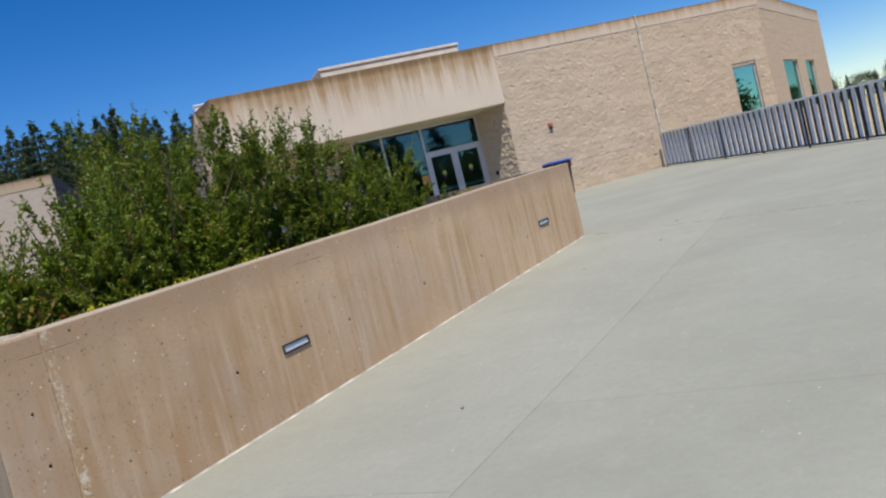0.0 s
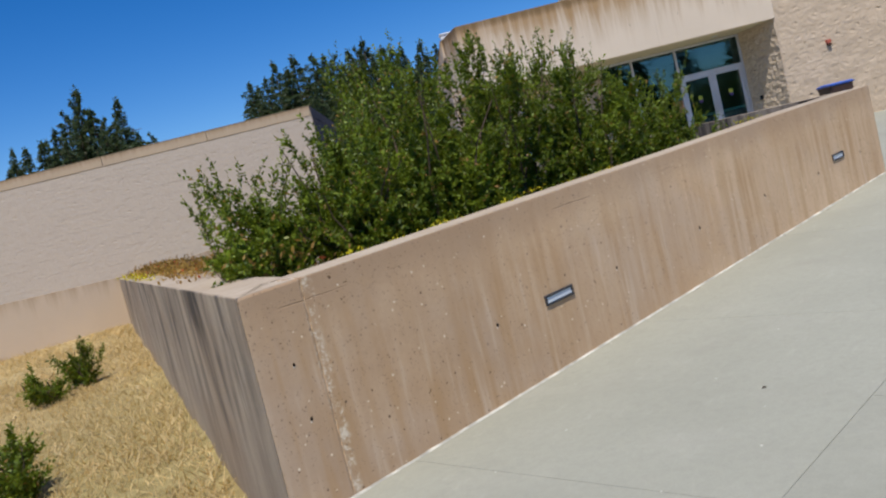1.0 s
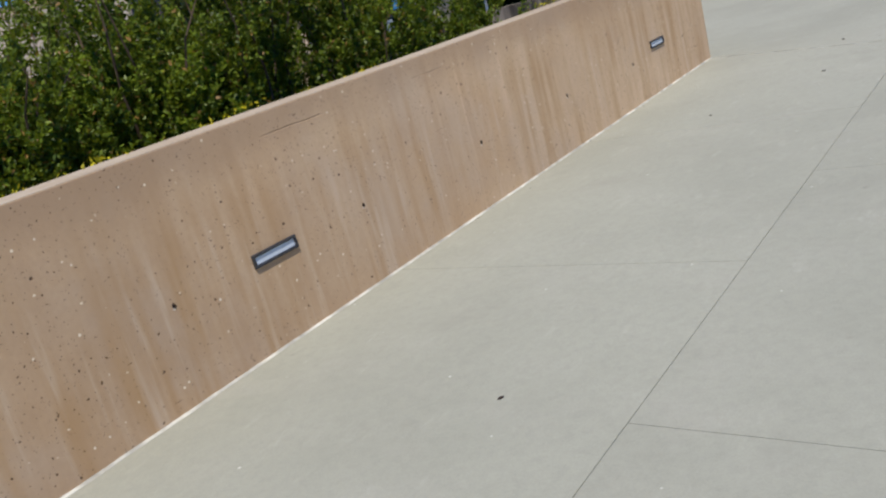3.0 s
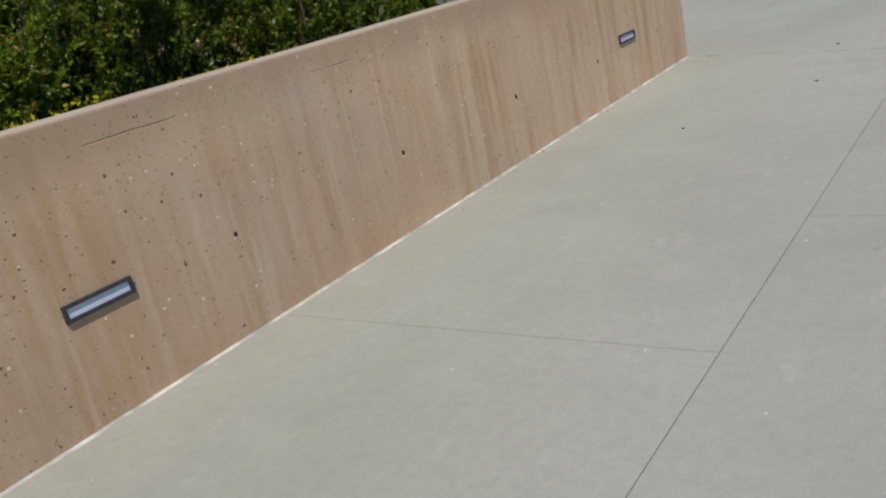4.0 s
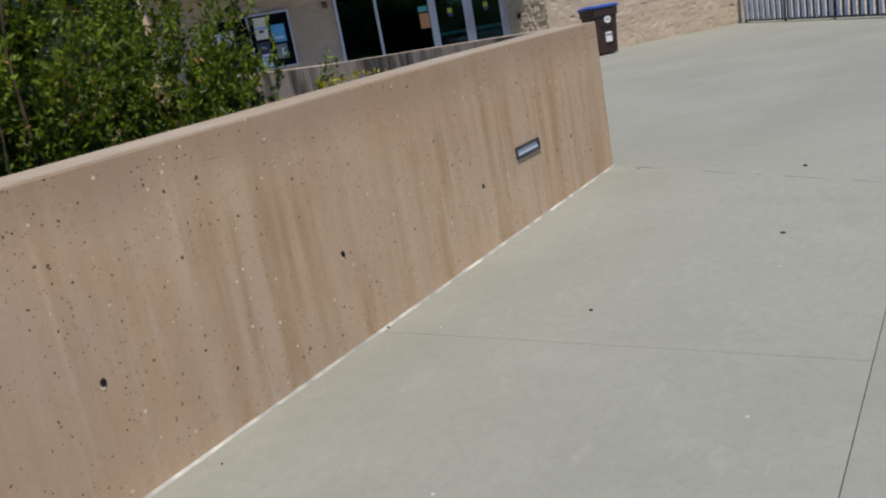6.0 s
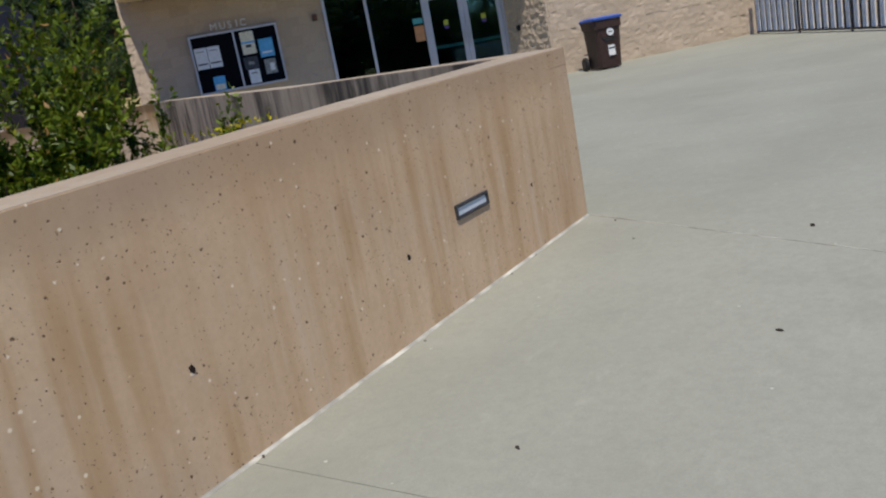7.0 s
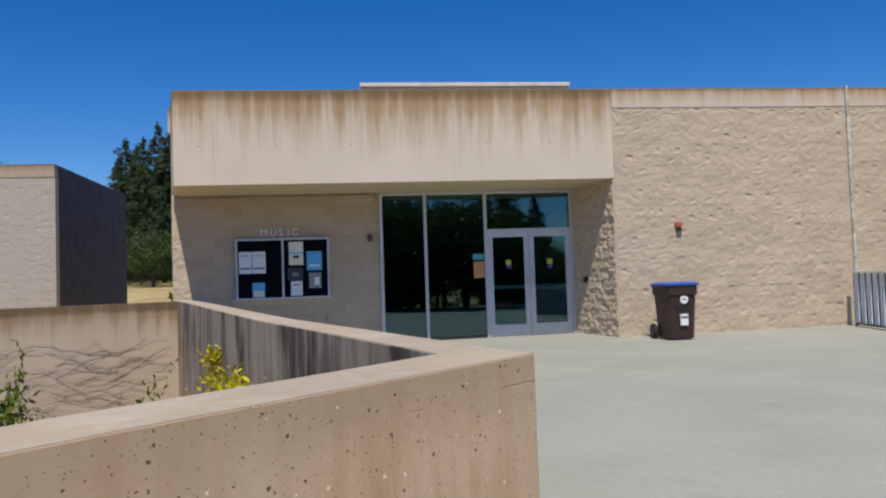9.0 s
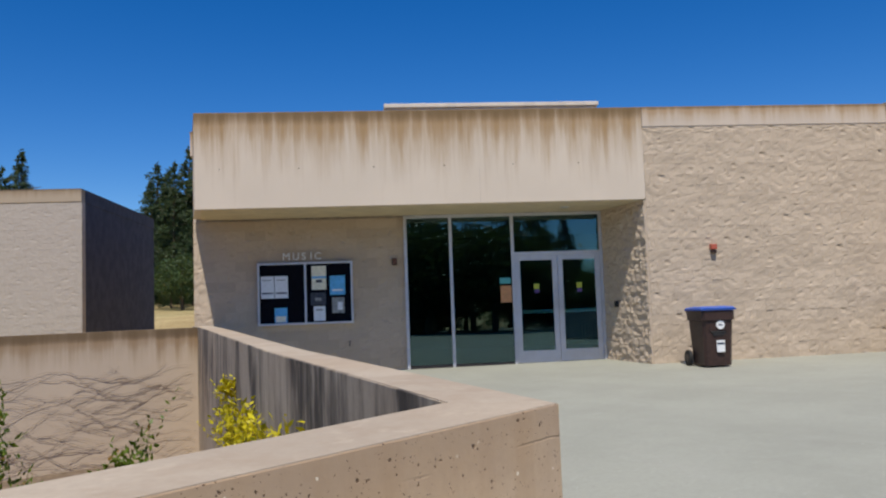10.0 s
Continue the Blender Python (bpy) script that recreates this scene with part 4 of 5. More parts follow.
# ---- left hall ----
hall = thing("neighbour_hall", "long windowless pale split-face block hall with a concrete coping", "building", "", "structure", (-18, 12, 0))
HALL_Y, HALL_X = 8.9, -11.46
part("front_core", bm_box(-40, HALL_X, HALL_Y + 0.03, HALL_Y + 0.3, -1.5, 4.72), M_MORTAR, hall)
part("front_blocks", joined_blocks("front_blocks", lay(-31.0, HALL_X, -0.9, 4.72), Matrix.Translation((0, HALL_Y + 0.03, 0)), M_BLOCK_PALE, 9, 0.7), None, hall, "pale split-face block courses")
for a, b in zip((-40, -25.5, -19.8, -15.6), (-25.5, -19.8, -15.6, HALL_X)):
    part("coping", bm_box(a + 0.008, b - 0.008, HALL_Y - 0.01, HALL_Y + 0.32, 4.72, 5.12, 0.012), M_HALLCOPING, hall)
# side wall and coping are coloured dark for their shade
part("side_wall", bm_box(HALL_X - 0.25, HALL_X - 0.02, HALL_Y + 0.305, 17.2, -1.5, 4.72), M_SHADEWALL, hall, "side wall with shade put into its dark blue-grey colour")
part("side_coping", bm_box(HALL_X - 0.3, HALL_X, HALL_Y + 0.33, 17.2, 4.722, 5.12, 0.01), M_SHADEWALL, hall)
part("rear_wall", bm_box(-40, HALL_X - 0.26, 16.9, 17.2, -1.5, 4.7), M_MORTAR, hall)
part("roof", bm_box(-40, HALL_X - 0.31, HALL_Y + 0.33, 17.2, 4.6, 4.75), M_ROOF, hall)

# ---- things at the entrance ----
board = thing("notice_board", "black twin-panel notice board in a pale metal frame with pinned papers", "notice board", "", "", (-4.19, 0.0, 0.92))
B0, B1, BZ0, BZ1 = -5.12, -3.26, 0.92, 2.15
M_BOARD = plain("black_felt_board", (0.006, 0.0065, 0.010), 0.9, 0, 0.2, 30, 0.05)
part("backing", bm_box(B0 + 0.02, B1 - 0.02, -0.050, 0.03, BZ0 + 0.02, BZ1 - 0.02), M_BOARD, board)
for x in (B0, -4.21, B1 - 0.04):
    part("frame_upright", bm_box(x, x + 0.04, -0.09, 0.03, BZ0, BZ1, 0.004), M_ALU, board)
for z in (BZ0, BZ1 - 0.04):
    part("frame_rail", bm_box(B0 + 0.04, -4.21, -0.088, 0.03, z, z + 0.04, 0.004), M_ALU, board)
    part("frame_rail", bm_box(-4.17, B1 - 0.04, -0.088, 0.03, z, z + 0.04, 0.004), M_ALU, board)
M_SHEET = plain("printed_paper", (0.80, 0.82, 0.84), 0.6, 0, 0.06, 18)
M_SHEET_CREAM = plain("cream_printed_paper", (0.82, 0.78, 0.62), 0.6, 0, 0.1, 18)
M_SHEET_BLUE = plain("sky_blue_poster", (0.12, 0.45, 0.78), 0.55, 0, 0.12, 14)
M_SHEET_DARK = plain("charcoal_poster", (0.05, 0.055, 0.07), 0.55, 0, 0.3, 16)
M_SHEET_GREY = plain("grey_photo_poster", (0.28, 0.29, 0.28), 0.55, 0, 0.3, 16)
M_INK = plain("dark_print_ink", (0.04, 0.05, 0.07), 0.6, 0, 0.1, 30)


def sheet(cx0, cx1, cy0, cy1, material, label, bars=()):
    x0, x1 = -5.12 + (cx0 - 309) * 0.0056, -5.12 + (cx1 - 309) * 0.0056
    z0, z1 = 2.14 - (cy1 - 583) * 0.0056, 2.14 - (cy0 - 583) * 0.0056
    page = part("paper", bm_box(x0, x1, -0.058, -0.053, z0, z1), material, board, label)
    for b0, b1, c0, c1, m in bars:
        part("print_bar", bm_box(x0 + b0 * (x1 - x0), x0 + b1 * (x1 - x0), -0.061, -0.059, z0 + c0 * (z1 - z0), z0 + c1 * (z1 - z0)), m, page)


sheet(320, 366, 628, 706, M_SHEET, "white printed sheet with a dark foot line", [(0.1, 0.9, 0.2, 0.27, M_INK), (0.15, 0.8, 0.8, 0.84, M_SHEET_GREY)])
sheet(368, 414, 628, 706, M_SHEET, "white printed sheet with a dark foot line", [(0.1, 0.9, 0.2, 0.27, M_INK), (0.15, 0.8, 0.8, 0.84, M_SHEET_GREY)])
sheet(366, 410, 740, 793, M_SHEET_BLUE, "small blue and yellow flyer", [(0.1, 0.9, 0.05, 0.45, M_SHEET_CREAM)])
sheet(497, 548, 596, 680, M_SHEET_CREAM, "cream flyer with a blue band", [(0.0, 1.0, 0.48, 0.56, M_SHEET_BLUE), (0.3, 0.7, 0.3, 0.42, M_INK)])
sheet(560, 614, 632, 700, M_SHEET_BLUE, "sky-blue poster", [(0.15, 0.85, 0.2, 0.3, M_SHEET)])
sheet(492, 546, 690, 735, M_SHEET_DARK, "charcoal poster", [(0.3, 0.7, 0.35, 0.6, M_SHEET_GREY)])
sheet(567, 610, 709, 764, M_SHEET_GREY, "grey photo flyer", [(0.45, 0.85, 0.2, 0.7, M_SHEET)])
sheet(502, 543, 738, 790, M_SHEET, "white flyer", [(0.2, 0.8, 0.7, 0.8, M_SHEET_GREY)])

sign = thing("building_sign", "raised pale metal letters above the notice board", "sign", "", "", (-4.2, -0.03, 2.2))
for ch, x in zip("MUSIC", (-4.63, -4.435, -4.26, -4.09, -4.005)):
    curve = bpy.data.curves.new("letter", "FONT")
    curve.body, curve.size, curve.extrude, curve.bevel_depth = ch, 0.20, 0.018, 0.002
    curve.materials.append(M_WHITE)
    letter = new("letter", curve)
    letter.parent = sign
    letter.matrix_parent_inverse = sign.matrix_basis.inverted()
    letter.matrix_basis = pose(x, -0.06, 2.20, 90, 0, 0)

alarm = thing("fire_alarm", "small red wall alarm with a dark sounder below", "alarm", "", "", (3.44, FRONT - 0.03, 2.05))
part("body", bm_prism([(3.44, FRONT - 0.09), (3.55, FRONT - 0.09), (3.56, FRONT + 0.02), (3.43, FRONT + 0.02)], [2.165] * 4, [2.07] * 4, 0.012), M_RED, alarm)
part("sounder", bm_box(3.455, 3.545, FRONT - 0.075, FRONT + 0.02, 1.995, 2.055, 0.01), M_BROWNPLASTIC, alarm, "dark sounder grille")

box_ob = thing("junction_box", "small rust-brown wall box on shaded blocks", "box", "", "", (-2.42, 0.0, 2.1))
part("body", bm_box(-2.47, -2.37, -0.08, 0.03, 2.04, 2.18, 0.01), M_BROWNPLASTIC, box_ob)
part("cover", bm_box(-2.46, -2.38, -0.088, -0.081, 2.05, 2.17, 0.002), M_RUST, box_ob)

tap = thing("wall_tap", "small dark metal hose tap low on the block wall", "tap", "", "", (-3.35, 0.0, 0.52))
part("pipe", bm_tube([(-3.35, 0.03, 0.52), (-3.35, -0.09, 0.52), (-3.35, -0.11, 0.47)], [0.013, 0.013, 0.012], 8), M_DARKMETAL, tap)
part("wheel", bm_disc((-3.35, -0.07, 0.56), (0, 0, 1), 0.03, 0.01, 12), M_DARKMETAL, tap)

button = thing("door_actuator", "small black push plate on the entrance jamb", "switch", "", "", (1.93, -0.5, 1.1))
part("plate", bm_box(1.90, 1.96, -0.56, -0.46, 1.05, 1.17, 0.006), M_BLACK, button)
part("button", bm_disc((1.895, -0.51, 1.11), (1, 0, 0), 0.03, 0.01, 14), M_DARKMETAL, button)

light_ob = thing("soffit_light", "small round recessed light in the soffit", "light", "", "", (0.9, -0.8, 3.03))
part("rim", bm_disc((0.9, -0.8, 3.030), (0, 0, 1), 0.09, 0.012, 20), M_ALU, light_ob)
part("lens", bm_disc((0.9, -0.8, 3.022), (0, 0, 1), 0.065, 0.006, 20), M_LENS, light_ob)

vent = thing("roof_vent", "small white roof vent box at the roof edge", "vent", "", "", (-6.1, 0.9, 4.8))
part("box", bm_box(-6.28, -5.98, 0.7, 1.1, 4.80, 5.08, 0.015), M_SHEET, vent)
part("hood", bm_box(-6.31, -5.95, 0.67, 1.13, 5.082, 5.12, 0.01), M_SHEET, vent)


def recycling_cart(x, y):
    z = plaza_z(x, y)
    cart = thing("recycling_cart", "dark brown wheeled recycling cart with a closed blue lid", "bin", "", "", (x, y, z))
    w, dep, h = 0.285, 0.38, 0.97
    bm = bmesh.new()
    rings = []
    for hz, sx, sy in ((0.03, 0.238, 0.28), (0.30, 0.247, 0.30), (0.70, 0.262, 0.335), (0.80, 0.265, 0.345), (0.805, 0.286, 0.372), (h, 0.289, 0.38)):
        ring = []
        for k in range(4):
            cxk, cyk = (-1, 1, 1, -1)[k], (-1, -1, 1, 1)[k]
            for t in (0, 1):
                c = 0.045
                dx = sx - (c if (t == 0) == (k % 2 == 0) else 0)
                dy = sy - (0 if (t == 0) == (k % 2 == 0) else c)
                ring.append(bm.verts.new((x + cxk * dx, y + cyk * dy, z + hz)))
        order = sorted(ring, key=lambda v: math.atan2(v.co.y - y, v.co.x - x))
        rings.append(order)
    for a, b in zip(rings, rings[1:]):
        for k in range(8):
            bm.faces.new((a[k], a[(k + 1) % 8], b[(k + 1) % 8], b[k]))
    bm.faces.new(rings[0][::-1])
    bm.faces.new(rings[-1])
    bmesh.ops.recalc_face_normals(bm, faces=bm.faces)
    part("body", bm, M_BROWNPLASTIC, cart, "dark brown tapered tub")
    for sx in (-0.14, 0.14):
        part("rib", bm_box(x + sx - 0.02, x + sx + 0.02, y - 0.345, y - 0.30, z + 0.62, z + 0.80, 0.006), M_BROWNPLASTIC, cart)
    part("lift_bar", bm_tube([(x - 0.13, y - 0.33, z + 0.60), (x + 0.13, y - 0.33, z + 0.60)], [0.014, 0.014], 8), M_BLACK, cart, "black metal lift bar")
    part("recess", bm_box(x - 0.10, x + 0.10, y - 0.338, y - 0.30, z + 0.54, z + 0.585, 0.003), M_BLACK, cart)
    lid = bmesh.new()
    prof = [(-0.40, 0.0), (-0.41, 0.035), (-0.34, 0.055), (0.0, 0.068), (0.36, 0.05), (0.40, 0.0)]
    rows = [[lid.verts.new((x + sx, y + py, z + h + 0.002 + pz * (1 if abs(sx) < 0.28 else 0.55))) for py, pz in prof] for sx in (-0.306, -0.275, 0.0, 0.275, 0.306)]
    for a, b in zip(rows, rows[1:]):
        for k in range(len(prof) - 1):
            lid.faces.new((a[k], a[k + 1], b[k + 1], b[k]))
        lid.faces.new((a[-1], a[0], b[0], b[-1]))
    lid.faces.new(rows[0])
    lid.faces.new(rows[-1][::-1])
    bmesh.ops.recalc_face_normals(lid, faces=lid.faces)
    part("lid", lid, M_BLUEPLASTIC, cart, "blue hinged lid")
    part("handle", bm_tube([(x - 0.25, y + 0.38, z + 0.92), (x - 0.25, y + 0.46, z + 0.96), (x + 0.25, y + 0.46, z + 0.96), (x + 0.25, y + 0.38, z + 0.92)], [0.016] * 4, 8), M_BROWNPLASTIC, cart)
    part("axle", bm_tube([(x - 0.30, y + 0.30, z + 0.14), (x + 0.30, y + 0.30, z + 0.14)], [0.012, 0.012], 8), M_DARKMETAL, cart)
    for sx in (-0.30, 0.30):
        wheel = part("wheel", bm_disc((x + sx, y + 0.30, z + 0.14), (1, 0, 0), 0.14, 0.055, 24), M_BLACK, cart, "black rubber wheel")
        part("hub", bm_disc((x + sx * 1.02, y + 0.30, z + 0.14), (1, 0, 0), 0.075, 0.056, 16), M_DARKMETAL, wheel)
    lab = part("label", bm_disc((x + 0.03, y - 0.354, z + 0.72), (0, 1, 0), 0.075, 0.004, 18), M_WHITE, cart, "round white sticker")
    part("print_bar", bm_box(x - 0.01, x + 0.07, y - 0.360, y - 0.357, z + 0.71, z + 0.73), M_INK, lab)
    lab = part("label", bm_box(x - 0.04, x + 0.10, y - 0.333, y - 0.31, z + 0.26, z + 0.46), M_WHITE, cart, "white rectangular sticker")
    part("print_bar", bm_box(x - 0.03, x + 0.09, y - 0.338, y - 0.334, z + 0.39, z + 0.42), M_INK, lab)


recycling_cart(2.97, -2.55)


def step_light(u0, z):
    """A shallow rectangular light let into the parapet's face."""
    c = pu(u0, 0)
    lamp = thing("step_light", "recessed step light with a frosted lens in a blackened frame", "light", "step lights in the parapet", "", (c.x, c.y, z))
    m = Matrix.Translation((c.x, c.y, z)) @ Matrix(((-ALONG.x, BEHIND.x, 0, 0), (-ALONG.y, BEHIND.y, 0, 0), (0, 0, 1, 0), (0, 0, 0, 1)))
    tilt = m @ Matrix.Rotation(radians(-1.7), 4, "Y")
    w, h, f = 0.152, 0.036, 0.016

    def put(name, x0, x1, y0, y1, z0, z1, material, label="", bevel=0.002):
        bm = bm_box(x0, x1, y0, y1, z0, z1, bevel)
        bm.transform(tilt)
        bmesh.ops.recalc_face_normals(bm, faces=bm.faces)
        return part(name, bm, material, lamp, label)

    put("frame_bar", -w, w, -0.012, 0.02, h - f, h, M_LAMPFRAME)
    put("frame_bar", -w, w, -0.012, 0.02, -h, -h + f, M_LAMPFRAME)
    put("frame_bar", -w, -w + f, -0.0118, 0.02, -h + f, h - f, M_LAMPFRAME)
    put("frame_bar", w - f, w, -0.0118, 0.02, -h + f, h - f, M_LAMPFRAME)
    put("lens", -w + f, w - f, -0.004, 0.004, -h + f, h - f, M_LENS, "frosted white lens", 0.001)
    for sx in (-1, 1):
        bm = bm_disc((sx * (w - f / 2), -0.013, 0), (0, 1, 0), 0.004, 0.003, 8)
        bm.transform(tilt)
        part("screw", bm, M_DARKMETAL, lamp)


step_light(1.27, 0.138)
step_light(6.26, -0.070)

# ---- litter on the paving ----
def dead_leaf(x, y, size, turn, on):
    z = on(x, y)
    bm = bmesh.new()
    rim = [(-1, 0, 0.1), (-0.4, 0.42, 0.25), (0.35, 0.38, 0.3), (1, 0, 0.15), (0.4, -0.4, 0.35), (-0.35, -0.38, 0.2)]
    m = Matrix.Translation((x, y, z + 0.002)) @ Matrix.Rotation(turn, 4, "Z")
    top = [bm.verts.new(m @ Vector((a * size, b * size, c * size))) for a, b, c in rim]
    low = [bm.verts.new(m @ Vector((a * size, b * size, 0.0))) for a, b, c in rim]
    bm.faces.new(top)
    bm.faces.new(low[::-1])
    for k in range(6):
        bm.faces.new((top[k - 1], low[k - 1], low[k], top[k]))
    bmesh.ops.recalc_face_normals(bm, faces=bm.faces)
    tagged(part("dead_leaf", bm, M_DEADLEAF), "small dark curled dead leaf on the paving", "leaf", "dead leaves on the paving")


for x, y, size, on in [(-6.151, -19.495, 0.016, ramp_z), (-2.466, -16.082, 0.017, ramp_z), (-1.612, -15.134, 0.022, plaza_z), (-3.594, -16.315, 0.014, ramp_z)]:
    dead_leaf(x, y, size, x * 3, on)
foot_rng = random.Random(9)
for u, off in [(1.05, -0.03), (0.75, -0.02), (1.9, -0.05), (2.9, -0.02), (4.05, -0.12), (4.6, -0.03), (0.15, -0.25), (0.5, -0.5)]:
    p = pu(u, off)
    dead_leaf(p.x, p.y, foot_rng.uniform(0.007, 0.013), u * 5, ramp_z)

# ---- railing ----
R0, R1 = Vector((6.95, -1.85, 0)), Vector((4.35, -15.5, 0))
railing = thing("railing", "grey galvanised railing of upright flat slats with added dark shade slats between", "railing", "", "", (R0.x, R0.y, plaza_z(R0.x, R0.y)))
run = (R1 - R0)
rail_dir = run.normalized()
rail_m = Matrix(((rail_dir.x, -rail_dir.y, 0, 0), (rail_dir.y, rail_dir.x, 0, 0), (0, 0, 1, 0), (0, 0, 0, 1)))
PITCH = 0.27
slat_meshes = []
# the second, dark slat is added to stand in for shade in the gaps
for material, w in ((M_RAIL, 0.040), (M_SLATSHADE, 0.026)):
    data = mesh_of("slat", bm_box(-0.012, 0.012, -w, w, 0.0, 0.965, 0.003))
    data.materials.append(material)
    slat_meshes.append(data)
for i in range(int(run.length / PITCH)):
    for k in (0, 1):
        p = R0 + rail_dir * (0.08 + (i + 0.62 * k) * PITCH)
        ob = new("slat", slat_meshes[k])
        ob.parent = railing
        ob.matrix_parent_inverse = railing.matrix_basis.inverted()
        ob.matrix_basis = Matrix.Translation((p.x, p.y, plaza_z(p.x, p.y) + 0.065)) @ rail_m @ Matrix.Rotation(radians(12), 4, "Z")
zs0, zs1 = plaza_z(R0.x, R0.y), plaza_z(R1.x, R1.y)
for name, lo, hi, wd in (("top_rail", 1.03, 1.075, 0.045), ("bottom_rail", 0.03, 0.065, 0.025)):
    side = Vector((-rail_dir.y, rail_dir.x, 0)) * wd
    plan = [R0 + side, R1 + side, R1 - side, R0 - side]
    part(name, bm_prism([(p.x, p.y) for p in plan], [z + hi for z in (zs0, zs1, zs1, zs0)], [z + lo for z in (zs0, zs1, zs1, zs0)], 0.006), M_DARKMETAL if name == "bottom_rail" else M_RAIL, railing)
for i in range(8):
    p = R0 + run * (i / 7)
    z = plaza_z(p.x, p.y)
    part("post", bm_box(p.x - 0.018, p.x + 0.018, p.y - 0.018, p.y + 0.018, z, z + 1.03, 0.004), M_DARKMETAL, railing)

# ---- shrubs ----
def leaf_quads(centres, ways, size, r, droop=0.0):
    """Folded diamond leaves as two triangles each sharing a midrib: returned as quads."""
    n = len(centres)
    ways = ways / np.linalg.norm(ways, axis=1, keepdims=True)
    rand = r.normal(size=(n, 3))
    side = np.cross(ways, rand)
    side /= np.linalg.norm(side, axis=1, keepdims=True) + 1e-9
    L = size * r.uniform(0.7, 1.3, (n, 1))
    Wd = L * r.uniform(0.34, 0.5, (n, 1))
    normal = np.cross(side, ways)
    a = centres
    b = centres + ways * L * 0.45 + side * Wd / 2 + normal * L * 0.06
    c = centres + ways * L
    e = centres + ways * L * 0.45 - side * Wd / 2 + normal * L * 0.06
    return np.stack([a, b, c, e], 1).reshape(-1, 3)


def shrub(x, y, z0, height, radius, seed, twigs=620, leaves=20, leaf=0.052, material=M_LEAF, name="shrub",
          label="dense dark green small-leaved shrub in the planter", group="planter shrubs", shoots=9, squash=1.0, lean=None):
    r = np.random.default_rng(seed)
    bush = thing(name, label, "shrub", group, "", (x, y, z0))
    for i in range(9):
        a = 2 * math.pi * (i + r.random()) / 9
        reach = radius * r.uniform(0.35, 0.9)
        top = height * r.uniform(0.55, 0.95)
        pts, rad = [], []
        for k in range(6):
            f = k / 5
            pts.append((x + math.cos(a) * reach * f ** 1.3 + 0.03 * r.normal(), y + math.sin(a) * reach * squash * f ** 1.3 + 0.03 * r.normal(), z0 - 0.05 + top * f))
            rad.append(0.018 * (1 - 0.8 * f))
        part("stem", bm_tube(pts, rad, 5), M_BARK, bush)
    # leafy plumes rise outwards through a lumpy dome, twigs crowd round each
    plumes = max(5, twigs // 16)
    v = r.normal(size=(plumes, 3))
    v /= np.linalg.norm(v, axis=1, keepdims=True)
    v[:, 2] = np.where(v[:, 2] < 0, v[:, 2] * 0.75, v[:, 2] * 1.05)
    lump = np.array([noise.noise(Vector((q[0] * 1.9 + seed, q[1] * 1.9, q[2] * 1.9))) for q in v])
    rr = (r.uniform(0.15, 1.0, plumes) ** 0.40) * (0.86 + 0.55 * lump)
    tip = np.stack([x + v[:, 0] * rr * radius, y + v[:, 1] * rr * radius * squash, z0 + height * 0.44 + v[:, 2] * rr * height * 0.54], 1)
    rise = np.stack([v[:, 0] * 0.75, v[:, 1] * 0.75, v[:, 2] * 0.3 + 0.75], 1) + r.normal(0, 0.16, (plumes, 3))
    if lean is not None:
        rise = rise + np.array(lean)
    rise /= np.linalg.norm(rise, axis=1, keepdims=True)
    tall = np.minimum(r.uniform(0.30, 0.68, plumes), radius * 1.15)
    own = np.arange(twigs) % plumes
    along = r.uniform(0.0, 1.0, twigs)
    girth = (0.070 * (1.1 - 0.85 * along))[:, None] * min(1.0, radius / 0.4)
    base = tip[own] - rise[own] * (tall[own] * (1 - along))[:, None] + r.normal(0, 1, (twigs, 3)) * girth * 0.6
    way = rise[own] + r.normal(0, 0.45, (twigs, 3)) * (1.15 - 0.6 * along)[:, None]
    way /= np.linalg.norm(way, axis=1, keepdims=True)
    length = r.uniform(0.09, 0.19, twigs)
    # leaders that stand out of the crown
    m = shoots
    if m:
        a = r.uniform(0, 2 * math.pi, m)
        q = radius * 0.75 * np.sqrt(r.random(m))
        sb = np.stack([x + np.cos(a) * q, y + np.sin(a) * q * squash, z0 + height * (0.88 - 0.25 * (q / radius))], 1)
        sw = np.stack([np.cos(a) * 0.25, np.sin(a) * 0.25, np.ones(m)], 1) + r.normal(0, 0.12, (m, 3))
        for k in range(5):
            base = np.concatenate([base, sb + sw * 0.06 * k])
            way = np.concatenate([way, sw / np.linalg.norm(sw, axis=1, keepdims=True) + r.normal(0, 0.25, (m, 3))])
            length = np.concatenate([length, r.uniform(0.18, 0.32, m)])
    n = len(base)
    t = (np.arange(leaves) + r.random((n, leaves))) / leaves
    pos = base[:, None, :] + way[:, None, :] * (t * length[:, None])[..., None]
    out = way[:, None, :] * 0.7 + r.normal(0, 0.75, (n, leaves, 3))
    quads = leaf_quads(pos.reshape(-1, 3), out.reshape(-1, 3), leaf, r)
    twig = bmesh.new()
    for i in range(0, n, 4):
        bm_tube([base[i], base[i] + way[i] * length[i]], [0.0024, 0.0010], 3, twig)
    tagged(part("twig_mass", twig, M_BARK, bush, "fine grey-brown twigs"), kind="stuff")
    tagged(part("leaves", raw_mesh("leaves", quads, 4, material), None, bush), kind="stuff")
    return bush


